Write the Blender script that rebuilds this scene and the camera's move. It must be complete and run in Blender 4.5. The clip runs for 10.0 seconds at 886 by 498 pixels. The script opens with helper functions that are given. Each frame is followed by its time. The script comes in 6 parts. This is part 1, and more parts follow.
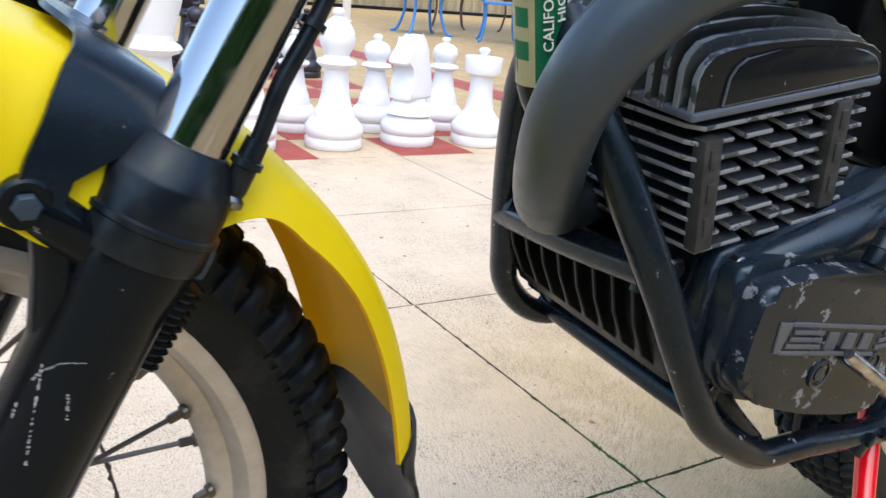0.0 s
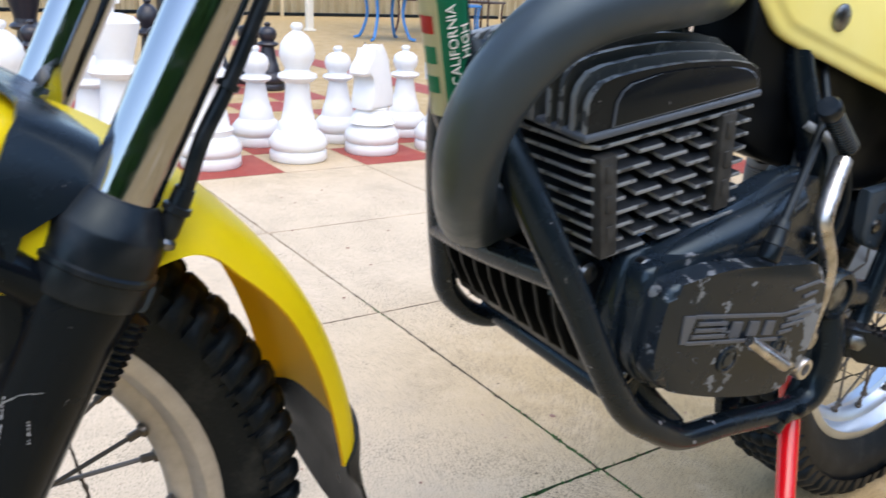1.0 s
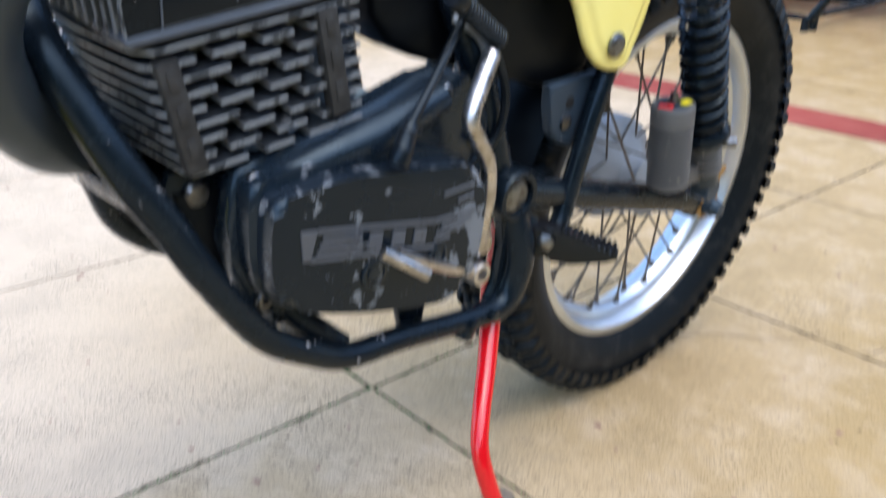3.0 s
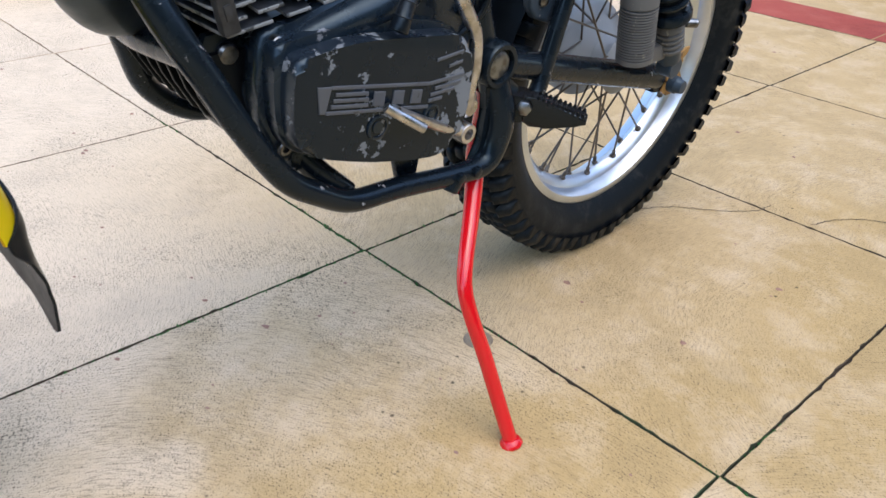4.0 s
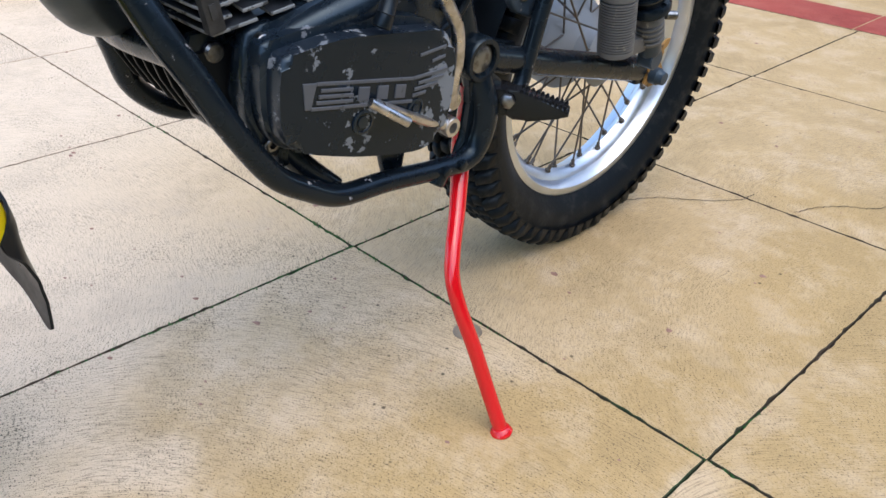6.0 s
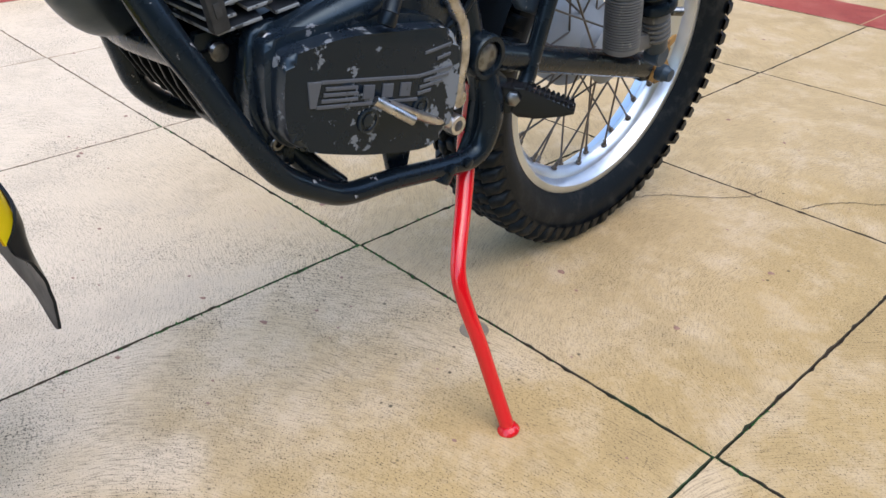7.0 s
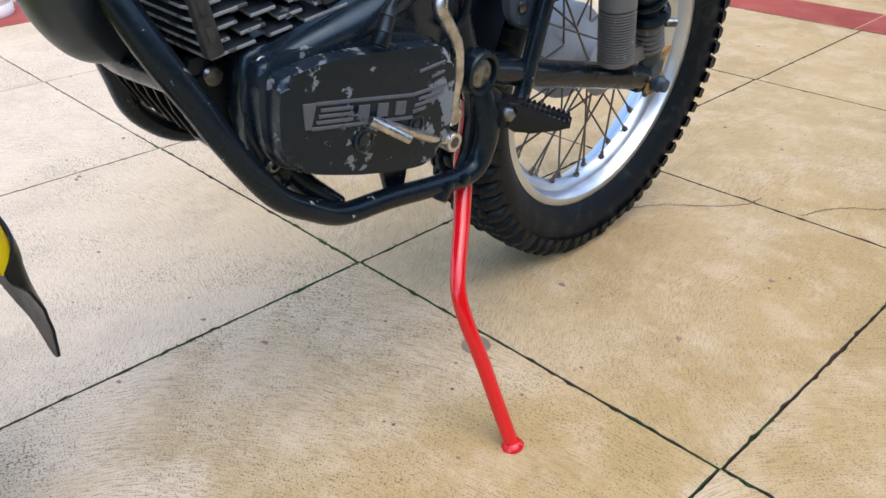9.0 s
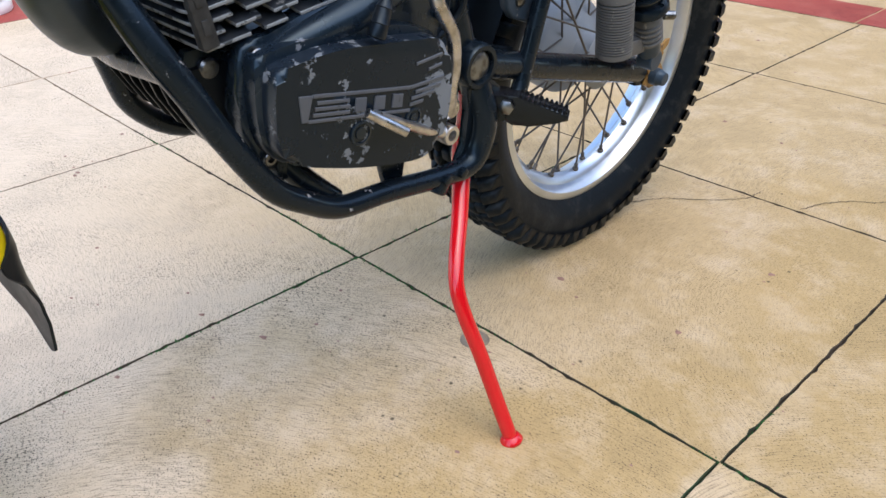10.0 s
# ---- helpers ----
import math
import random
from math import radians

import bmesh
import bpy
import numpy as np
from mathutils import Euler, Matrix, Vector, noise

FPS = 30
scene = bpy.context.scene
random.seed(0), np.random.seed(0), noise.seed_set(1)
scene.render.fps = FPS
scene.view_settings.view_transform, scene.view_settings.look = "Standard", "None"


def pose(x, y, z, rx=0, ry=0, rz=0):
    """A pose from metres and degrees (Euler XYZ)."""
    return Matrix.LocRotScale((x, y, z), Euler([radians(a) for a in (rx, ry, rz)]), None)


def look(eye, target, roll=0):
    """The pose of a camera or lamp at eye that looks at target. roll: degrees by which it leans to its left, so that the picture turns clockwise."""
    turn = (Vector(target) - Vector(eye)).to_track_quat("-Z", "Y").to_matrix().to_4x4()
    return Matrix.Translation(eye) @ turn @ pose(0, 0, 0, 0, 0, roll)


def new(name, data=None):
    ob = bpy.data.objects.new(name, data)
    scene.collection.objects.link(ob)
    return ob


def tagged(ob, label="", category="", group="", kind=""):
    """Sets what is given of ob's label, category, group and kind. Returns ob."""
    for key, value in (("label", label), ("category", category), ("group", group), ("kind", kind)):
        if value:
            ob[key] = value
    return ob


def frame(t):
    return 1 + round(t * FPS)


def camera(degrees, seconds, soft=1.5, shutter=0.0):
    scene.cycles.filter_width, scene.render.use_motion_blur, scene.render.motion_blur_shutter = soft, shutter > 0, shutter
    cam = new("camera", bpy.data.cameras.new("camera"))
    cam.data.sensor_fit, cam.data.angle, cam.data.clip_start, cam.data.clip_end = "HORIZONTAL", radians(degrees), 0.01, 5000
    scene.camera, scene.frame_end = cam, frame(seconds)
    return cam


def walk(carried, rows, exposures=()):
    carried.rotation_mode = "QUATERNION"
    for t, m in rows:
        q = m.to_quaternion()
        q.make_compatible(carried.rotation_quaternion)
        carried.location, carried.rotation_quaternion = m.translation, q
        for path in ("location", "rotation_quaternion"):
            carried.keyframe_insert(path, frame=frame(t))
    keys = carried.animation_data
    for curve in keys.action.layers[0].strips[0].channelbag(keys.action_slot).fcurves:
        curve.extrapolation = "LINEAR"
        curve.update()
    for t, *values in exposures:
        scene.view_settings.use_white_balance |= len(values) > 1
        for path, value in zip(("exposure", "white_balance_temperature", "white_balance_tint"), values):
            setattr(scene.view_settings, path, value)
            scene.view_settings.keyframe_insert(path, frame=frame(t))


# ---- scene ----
cam = camera(57.0, 10.0, shutter=0.5)
PATH = [
    (0, (0.703, -0.82, 0.668), (-0.902, 0.194, 0.038), 5.2),
    (0.5, (0.738, -0.839, 0.687), (-0.873, 0.156, 0.044), 3.9),
    (1, (0.762, -0.816, 0.698), (-0.816, 0.243, 0.075), 2.5),
    (1.5, (0.783, -0.773, 0.7), (-0.706, 0.417, 0.098), 2.7),
    (2, (0.806, -0.653, 0.698), (-0.625, 0.602, 0.083), 1.9),
    (2.5, (0.836, -0.603, 0.697), (-0.578, 0.667, 0.073), 1.2),
    (3, (0.854, -0.621, 0.685), (-0.512, 0.604, -0.112), 0.9),
    (3.2, (0.867, -0.633, 0.674), (-0.449, 0.553, -0.255), 0.8),
    (4.3, (0.948, -0.731, 0.705), (-0.288, 0.465, -0.317), 2.3),
    (4.5, (0.948, -0.732, 0.703), (-0.281, 0.474, -0.313), 2.4),
    (5, (0.945, -0.719, 0.699), (-0.274, 0.5, -0.315), 2.2),
    (5.5, (0.949, -0.723, 0.702), (-0.27, 0.493, -0.315), 1.7),
    (7, (0.952, -0.721, 0.7), (-0.283, 0.473, -0.325), 0.8),
    (7.5, (0.951, -0.722, 0.702), (-0.298, 0.463, -0.315), 0.4),
    (8, (0.948, -0.719, 0.699), (-0.306, 0.461, -0.319), -0.0),
    (8.5, (0.95, -0.722, 0.704), (-0.306, 0.459, -0.31), -0.4),
    (9, (0.95, -0.716, 0.704), (-0.297, 0.486, -0.296), -0.6),
    (9.5, (0.952, -0.715, 0.699), (-0.29, 0.491, -0.303), -0.6),
    (10, (0.952, -0.714, 0.7), (-0.293, 0.484, -0.307), -0.8),
]
walk(cam, [(t, look(eye, target, roll)) for t, eye, target, roll in PATH], [(0, 1.32, 6620, 9), (0.5, 1.33, 6640, 9), (1.0, 1.24, 6680, 9), (1.5, 1.14, 6500, 10), (2.0, 1.20, 6450, 10), (2.5, 1.36, 6120, 8), (3.0, 1.37, 6250, 9), (3.2, 1.35, 6300, 9), (4.3, 1.22, 6500, 10), (10, 1.22, 6500, 10)])

# ---------------------------------------------------------------- light
world = bpy.data.worlds.new("sky")
scene.world = world
world.use_nodes = True
wn = world.node_tree.nodes
wl = world.node_tree.links
sky = wn.new("ShaderNodeTexSky")
sky.sky_type = "NISHITA"
sky.sun_disc = False
sky.sun_elevation = radians(65)
sky.sun_rotation = radians(104)
sky.air_density = 1.0
sky.dust_density = 1.6
wn["Background"].inputs["Strength"].default_value = 0.19
wl.new(sky.outputs["Color"], wn["Background"].inputs["Color"])

sun_data = bpy.data.lights.new("sun", "SUN")
sun_data.energy = 0.62
sun_data.angle = radians(80)
sun_data.color = (1.0, 0.94, 0.85)
sun = new("sun", sun_data)
sun.matrix_world = look((3.2, -0.8, 7.0), (0, 0, 0))


# ---------------------------------------------------------------- materials
def material(name, color, rough=0.5, metal=0.0, coat=0.0):
    m = bpy.data.materials.new(name)
    m.use_nodes = True
    b = m.node_tree.nodes["Principled BSDF"]
    b.inputs["Base Color"].default_value = (*color, 1)
    b.inputs["Roughness"].default_value = rough
    b.inputs["Metallic"].default_value = metal
    b.inputs["Coat Weight"].default_value = coat
    return m


def node(m, kind, **inputs):
    n = m.node_tree.nodes.new(kind)
    for k, v in inputs.items():
        n.inputs[k.replace("_", " ")].default_value = v
    return n


def link(m, a, b):
    m.node_tree.links.new(a, b)


def coords(m, scale=(1, 1, 1)):
    tc = node(m, "ShaderNodeTexCoord")
    mp = node(m, "ShaderNodeMapping", Scale=scale)
    link(m, tc.outputs["Object"], mp.inputs["Vector"])
    return mp.outputs["Vector"]


def noise_tex(m, vec, scale, detail=4.0, rough=0.55):
    n = node(m, "ShaderNodeTexNoise", Scale=scale, Detail=detail, Roughness=rough)
    link(m, vec, n.inputs["Vector"])
    return n.outputs["Fac"]


def ramp(m, fac, stops):
    r = node(m, "ShaderNodeValToRGB")
    e = r.color_ramp.elements
    while len(e) < len(stops):
        e.new(0.5)
    for el, (p, c) in zip(e, stops):
        el.position = p
        el.color = (*c, 1) if len(c) == 3 else c
    link(m, fac, r.inputs["Fac"])
    return r.outputs["Color"]


def mix(m, fac, a, b, how="MIX"):
    n = node(m, "ShaderNodeMixRGB")
    n.blend_type = how
    for key, v in (("Fac", fac), ("Color1", a), ("Color2", b)):
        if hasattr(v, "is_linked"):
            link(m, v, n.inputs[key])
        elif key == "Fac":
            n.inputs[key].default_value = v
        else:
            n.inputs[key].default_value = (*v, 1)
    return n.outputs["Color"]


def bump(m, height, strength=0.3, dist=0.002):
    n = node(m, "ShaderNodeBump", Strength=strength, Distance=dist)
    link(m, height, n.inputs["Height"])
    link(m, n.outputs["Normal"], m.node_tree.nodes["Principled BSDF"].inputs["Normal"])


def set_in(m, key, sock):
    link(m, sock, m.node_tree.nodes["Principled BSDF"].inputs[key])


def g(v):
    return (v, v, v)


def worn(name, base, chip, amount=0.64, scale=22.0, rough=0.38, metal_chip=0.0, bump_s=0.035, gloss=0.36, rear=None, tint=(0.66, 0.86, 1.0)):
    """Paint with flaked spots, faint dust and fine relief."""
    m = material(name, base, rough)
    m.node_tree.nodes["Principled BSDF"].inputs["Specular IOR Level"].default_value = gloss
    m.node_tree.nodes["Principled BSDF"].inputs["Specular Tint"].default_value = (*tint, 1)
    v = coords(m)
    flake = noise_tex(m, v, scale, 6.0, 0.62)
    if rear:
        # rubbed by the rider's boot towards the rear end
        xyz = node(m, "ShaderNodeSeparateXYZ")
        link(m, v, xyz.inputs[0])
        rub = node(m, "ShaderNodeMapRange")
        rub.interpolation_type = "SMOOTHSTEP"
        for key, val in zip(("From Min", "From Max", "To Min", "To Max"), rear):
            rub.inputs[key].default_value = val
        link(m, xyz.outputs["Y"], rub.inputs["Value"])
        both = node(m, "ShaderNodeMath")
        link(m, flake, both.inputs[0])
        link(m, rub.outputs[0], both.inputs[1])
        flake = both.outputs[0]
    chips = ramp(m, flake, [(amount, g(0)), (amount + 0.015, g(1))])
    dust = ramp(m, noise_tex(m, v, 7.0, 8.0, 0.7), [(0.42, g(0)), (0.8, g(1))])
    dusty = mix(m, mix(m, 0.07, g(0), dust), base, tuple(min(1, c * 2.2 + 0.03) for c in base))
    set_in(m, "Base Color", mix(m, chips, dusty, chip))
    set_in(m, "Roughness", ramp(m, noise_tex(m, v, 40.0), [(0.3, g(max(0.05, rough - 0.08))), (0.7, g(rough + 0.12))]))
    if metal_chip:
        set_in(m, "Metallic", mix(m, metal_chip, g(0), chips))
    bump(m, noise_tex(m, v, 260.0, 3.0), bump_s, 0.001)
    return m


def concrete(name, pale, golden, fleck, zoned=True):
    """Broom-finished concrete: pale in some zones, golden and a little smoother in others."""
    m = material(name, pale, 0.6)
    geo = node(m, "ShaderNodeNewGeometry")
    info = node(m, "ShaderNodeObjectInfo")
    p = geo.outputs["Position"]
    big = noise_tex(m, p, 1.5, 5.0, 0.6)
    mid = noise_tex(m, p, 8.0, 6.0, 0.7)
    sep = node(m, "ShaderNodeSeparateXYZ")
    link(m, p, sep.inputs[0])
    shift = node(m, "ShaderNodeMath")
    shift.operation = "MULTIPLY_ADD"
    shift.inputs[1].default_value = 1.3
    link(m, big, shift.inputs[0])
    link(m, sep.outputs["X"], shift.inputs[2])
    golden_x = node(m, "ShaderNodeMapRange")
    golden_x.interpolation_type = "SMOOTHSTEP"
    golden_x.inputs["From Min"].default_value = 0.62
    golden_x.inputs["From Max"].default_value = 1.22
    link(m, shift.outputs[0], golden_x.inputs["Value"])
    far = node(m, "ShaderNodeMapRange")
    far.interpolation_type = "SMOOTHSTEP"
    far.inputs["From Min"].default_value = -1.6
    far.inputs["From Max"].default_value = -3.0
    link(m, sep.outputs["X"], far.inputs["Value"])
    rear = node(m, "ShaderNodeMapRange")
    rear.interpolation_type = "SMOOTHSTEP"
    rear.inputs["From Min"].default_value = 1.3
    rear.inputs["From Max"].default_value = 2.8
    link(m, sep.outputs["Y"], rear.inputs["Value"])
    back = node(m, "ShaderNodeMath")
    back.operation = "MAXIMUM"
    link(m, far.outputs[0], back.inputs[0])
    link(m, rear.outputs[0], back.inputs[1])
    top = node(m, "ShaderNodeMath")
    top.operation = "MAXIMUM"
    golden_spots = node(m, "ShaderNodeMath")
    golden_spots.operation = "MULTIPLY"
    link(m, golden_x.outputs[0], golden_spots.inputs[0])
    link(m, ramp(m, noise_tex(m, p, 3.4, 1.5, 0.4), [(0.35, g(0.35)), (0.40, g(1.0))]), golden_spots.inputs[1])
    # the slabs behind the machine turn golden as well
    aft_y = node(m, "ShaderNodeMapRange")
    aft_y.interpolation_type = "SMOOTHSTEP"
    aft_y.inputs["From Min"].default_value, aft_y.inputs["From Max"].default_value = -0.20, 0.50
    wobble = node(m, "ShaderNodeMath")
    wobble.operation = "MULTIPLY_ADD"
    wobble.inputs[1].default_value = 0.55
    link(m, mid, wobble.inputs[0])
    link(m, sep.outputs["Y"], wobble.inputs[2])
    link(m, wobble.outputs[0], aft_y.inputs["Value"])
    aft_x = node(m, "ShaderNodeMapRange")
    aft_x.interpolation_type = "SMOOTHSTEP"
    aft_x.inputs["From Min"].default_value, aft_x.inputs["From Max"].default_value = -0.95, -0.20
    aft_x.inputs["To Max"].default_value = 0.85
    link(m, sep.outputs["X"], aft_x.inputs["Value"])
    aft = node(m, "ShaderNodeMath")
    aft.operation = "MULTIPLY"
    link(m, aft_y.outputs[0], aft.inputs[0])
    link(m, aft_x.outputs[0], aft.inputs[1])
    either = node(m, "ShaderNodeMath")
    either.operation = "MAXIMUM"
    link(m, aft.outputs[0], either.inputs[0])
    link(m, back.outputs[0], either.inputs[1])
    link(m, golden_spots.outputs[0], top.inputs[0])
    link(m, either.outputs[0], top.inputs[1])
    warp = node(m, "ShaderNodeTexNoise", Scale=2.6, Detail=2.0)
    link(m, p, warp.inputs["Vector"])
    add = node(m, "ShaderNodeVectorMath")
    add.operation = "MULTIPLY_ADD"
    add.inputs[1].default_value = (0.10, 0.10, 0.0)
    link(m, warp.outputs["Color"], add.inputs[0])
    link(m, p, add.inputs[2])
    # each slab was swept in arcs round a point of its own
    rnd = node(m, "ShaderNodeTexWhiteNoise")
    link(m, info.outputs["Random"], rnd.inputs["Vector"])
    off = node(m, "ShaderNodeVectorMath")
    off.operation = "MULTIPLY_ADD"
    off.inputs[1].default_value = (1.1, 0.9, 0.0)
    off.inputs[2].default_value = (-0.45, -0.75, 0.0)
    link(m, rnd.outputs["Color"], off.inputs[0])
    rel = node(m, "ShaderNodeVectorMath")
    rel.operation = "SUBTRACT"
    link(m, add.outputs["Vector"], rel.inputs[0])
    link(m, info.outputs["Location"], rel.inputs[1])
    rel2 = node(m, "ShaderNodeVectorMath")
    rel2.operation = "SUBTRACT"
    link(m, rel.outputs["Vector"], rel2.inputs[0])
    link(m, off.outputs["Vector"], rel2.inputs[1])
    arm = node(m, "ShaderNodeSeparateXYZ")
    link(m, rel2.outputs["Vector"], arm.inputs[0])
    far_off = node(m, "ShaderNodeVectorMath")
    far_off.operation = "LENGTH"
    link(m, rel2.outputs["Vector"], far_off.inputs[0])
    turn = node(m, "ShaderNodeMath")
    turn.operation = "ARCTAN2"
    link(m, arm.outputs["Y"], turn.inputs[0])
    link(m, arm.outputs["X"], turn.inputs[1])
    polar = node(m, "ShaderNodeCombineXYZ")
    link(m, turn.outputs[0], polar.inputs["X"])
    link(m, far_off.outputs["Value"], polar.inputs["Y"])
    link(m, info.outputs["Random"], polar.inputs["Z"])
    mp = node(m, "ShaderNodeMapping", Scale=(26, 560, 30))
    link(m, polar.outputs[0], mp.inputs["Vector"])
    broom = noise_tex(m, mp.outputs["Vector"], 1.0, 4.0, 0.65)
    gm = node(m, "ShaderNodeMapping", Scale=(350, 480, 1), Rotation=(0, 0, 0.55))
    link(m, p, gm.inputs["Vector"])
    grit = noise_tex(m, gm.outputs["Vector"], 1.0, 3.0, 0.6)
    pale_share = ramp(m, top.outputs[0], [(0.35, g(1.0)), (0.95, g(0.34))]) if zoned else ramp(m, mid, [(0.0, g(0.5)), (1.0, g(0.5))])
    c = mix(m, top.outputs[0], pale, golden) if zoned else mix(m, ramp(m, big, [(0.35, g(0)), (0.68, g(1))]), pale, golden)
    c = mix(m, ramp(m, mid, [(0.48, g(0)), (0.80, g(0.6))]), c, fleck)
    blotch = ramp(m, noise_tex(m, p, 4.0, 7.0, 0.7), [(0.30, g(0.82)), (0.48, g(1.0)), (0.72, g(1.05))])
    c = mix(m, 0.9, c, blotch, "MULTIPLY")
    tone = ramp(m, info.outputs["Random"], [(0.0, g(0.97)), (1.0, g(1.03))])
    c = mix(m, 1.0, c, tone, "MULTIPLY")
    where = mix(m, 0.75, ramp(m, noise_tex(m, p, 5.0, 3.0), [(0.38, g(0.40)), (0.60, g(1.0))]), pale_share, "MULTIPLY")
    pits = ramp(m, mix(m, 0.80, broom, grit), [(0.385, g(0.10)), (0.445, g(0.97)), (0.60, g(1.02)), (0.68, g(1.12))])
    # the slabs beyond the machine were trowelled smoother
    rough_side = node(m, "ShaderNodeMapRange")
    rough_side.interpolation_type = "SMOOTHSTEP"
    rough_side.inputs["From Min"].default_value, rough_side.inputs["From Max"].default_value = -0.30, 0.04
    rough_side.inputs["To Min"].default_value = 0.66
    link(m, sep.outputs["X"], rough_side.inputs["Value"])
    patch = ramp(m, noise_tex(m, p, 7.0, 4.0, 0.6), [(0.38, g(0.45)), (0.56, g(1.0))])
    patch = mix(m, 1.0, patch, rough_side.outputs[0], "MULTIPLY")
    where = mix(m, 1.0, where, rough_side.outputs[0], "MULTIPLY")
    streak = ramp(m, broom, [(0.34, g(0.50)), (0.48, g(1.0)), (0.66, g(1.10))])
    c = mix(m, where, c, mix(m, 1.0, c, streak, "MULTIPLY"))
    c = mix(m, mix(m, 1.0, patch, ramp(m, pale_share, [(0.0, g(0.65)), (1.0, g(1.0))]), "MULTIPLY"), c, mix(m, 1.0, c, pits, "MULTIPLY"))
    drift = ramp(m, noise_tex(m, p, 3.2, 6.0, 0.65), [(0.46, g(0)), (0.62, g(1.0))])
    flecks = ramp(m, noise_tex(m, gm.outputs["Vector"], 0.55, 2.0, 0.5), [(0.36, g(0.22)), (0.42, g(1.0))])
    c = mix(m, mix(m, 1.0, drift, pale_share, "MULTIPLY"), c, mix(m, 1.0, c, flecks, "MULTIPLY"))
    vor = node(m, "ShaderNodeTexVoronoi", Scale=26.0)
    link(m, p, vor.inputs["Vector"])
    spots = ramp(m, vor.outputs["Distance"], [(0.05, g(0.25)), (0.09, g(1.0))])
    spots = mix(m, ramp(m, noise_tex(m, p, 4.1, 2.0), [(0.50, g(0)), (0.58, g(1))]), g(1), spots)
    c = mix(m, 1.0, c, spots, "MULTIPLY")
    # small air holes, crowded in places
    holes = node(m, "ShaderNodeTexVoronoi", Scale=165.0)
    link(m, p, holes.inputs["Vector"])
    dots = ramp(m, holes.outputs["Distance"], [(0.15, g(0.22)), (0.25, g(1.0))])
    dots = mix(m, ramp(m, noise_tex(m, p, 6.5, 5.0, 0.7), [(0.46, g(0)), (0.66, g(0.9))]), g(1), dots)
    c = mix(m, pale_share, c, mix(m, 1.0, c, dots, "MULTIPLY"))
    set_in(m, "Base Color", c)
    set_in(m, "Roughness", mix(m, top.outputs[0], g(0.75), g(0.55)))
    m.node_tree.nodes["Principled BSDF"].inputs["Specular IOR Level"].default_value = 0.16
    h = mix(m, rough_side.outputs[0], g(0.5), mix(m, 0.68, broom, grit))
    bump(m, h, 0.62, 0.0024)
    return m


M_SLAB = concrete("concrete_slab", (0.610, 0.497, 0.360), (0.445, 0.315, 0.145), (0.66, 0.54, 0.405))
M_RED_TILE = concrete("red_painted_concrete", (0.36, 0.085, 0.065), (0.30, 0.06, 0.05), (0.42, 0.16, 0.12), False)

M_JOINT = material("mossy_joint", (0.05, 0.045, 0.03), 0.9)
_v = node(M_JOINT, "ShaderNodeNewGeometry").outputs["Position"]
_s = node(M_JOINT, "ShaderNodeSeparateXYZ")
link(M_JOINT, _v, _s.inputs[0])
_r = node(M_JOINT, "ShaderNodeMapRange")
_r.interpolation_type = "SMOOTHSTEP"
_r.inputs["From Min"].default_value, _r.inputs["From Max"].default_value = -0.35, -1.0
link(M_JOINT, _s.outputs["X"], _r.inputs["Value"])
_moss = ramp(M_JOINT, noise_tex(M_JOINT, _v, 2.6, 4.0), [(0.40, (0.075, 0.052, 0.033)), (0.57, (0.045, 0.038, 0.022)), (0.65, (0.028, 0.060, 0.022)), (0.78, (0.03, 0.10, 0.03))])
# farther off the joints are filled with pale sand
_sand = ramp(M_JOINT, noise_tex(M_JOINT, _v, 3.1, 4.0), [(0.38, (0.50, 0.38, 0.26)), (0.62, (0.24, 0.18, 0.12))])
set_in(M_JOINT, "Base Color", mix(M_JOINT, _r.outputs[0], _moss, _sand))
bump(M_JOINT, noise_tex(M_JOINT, _v, 120.0), 0.8, 0.004)

M_BLACK = worn("black_frame_paint", (0.0045, 0.0080, 0.0125), (0.26, 0.26, 0.27), 0.672, 55.0, 0.23, gloss=0.32)
M_SLIDER = worn("black_fork_paint", (0.0024, 0.0038, 0.0062), (0.20, 0.20, 0.21), 0.69, 55.0, 0.17, gloss=0.20)
M_ENGINE = worn("black_engine_paint", (0.0075, 0.0135, 0.0220), (0.16, 0.17, 0.19), 0.68, 40.0, 0.27, gloss=0.50)
M_COVER = worn("chipped_cover_paint", (0.0035, 0.0070, 0.0130), (0.15, 0.168, 0.190), 0.61, 42.0, 0.20, gloss=0.42, rear=(-0.570, -0.500, 0.0, 0.20))
M_COVEREDGE = worn("worn_cover_edge", (0.010, 0.0155, 0.0240), (0.17, 0.188, 0.21), 0.575, 50.0, 0.28, gloss=0.55, rear=(-0.575, -0.50, 0.0, 0.16))
M_FIN = worn("dusty_black_fin", (0.026, 0.030, 0.036), (0.22, 0.22, 0.22), 0.66, 40.0, 0.36)
M_FINEDGE = worn("rubbed_fin_edge", (0.19, 0.20, 0.205), (0.04, 0.04, 0.04), 0.55, 70.0, 0.32)
# rubbed edges; the sky's bluish sheen is put into the base colour too
M_RUBSHEEN = worn("rubbed_flange_sky_sheen", (0.085, 0.098, 0.120), (0.22, 0.225, 0.235), 0.66, 60.0, 0.30)
M_HEADFIN = worn("scuffed_head_fin", (0.066, 0.076, 0.080), (0.14, 0.15, 0.15), 0.60, 75.0, 0.36, gloss=0.5)
M_HEAD = worn("satin_black_head", (0.008, 0.0095, 0.012), (0.30, 0.30, 0.32), 0.71, 30.0, 0.18, gloss=0.24)
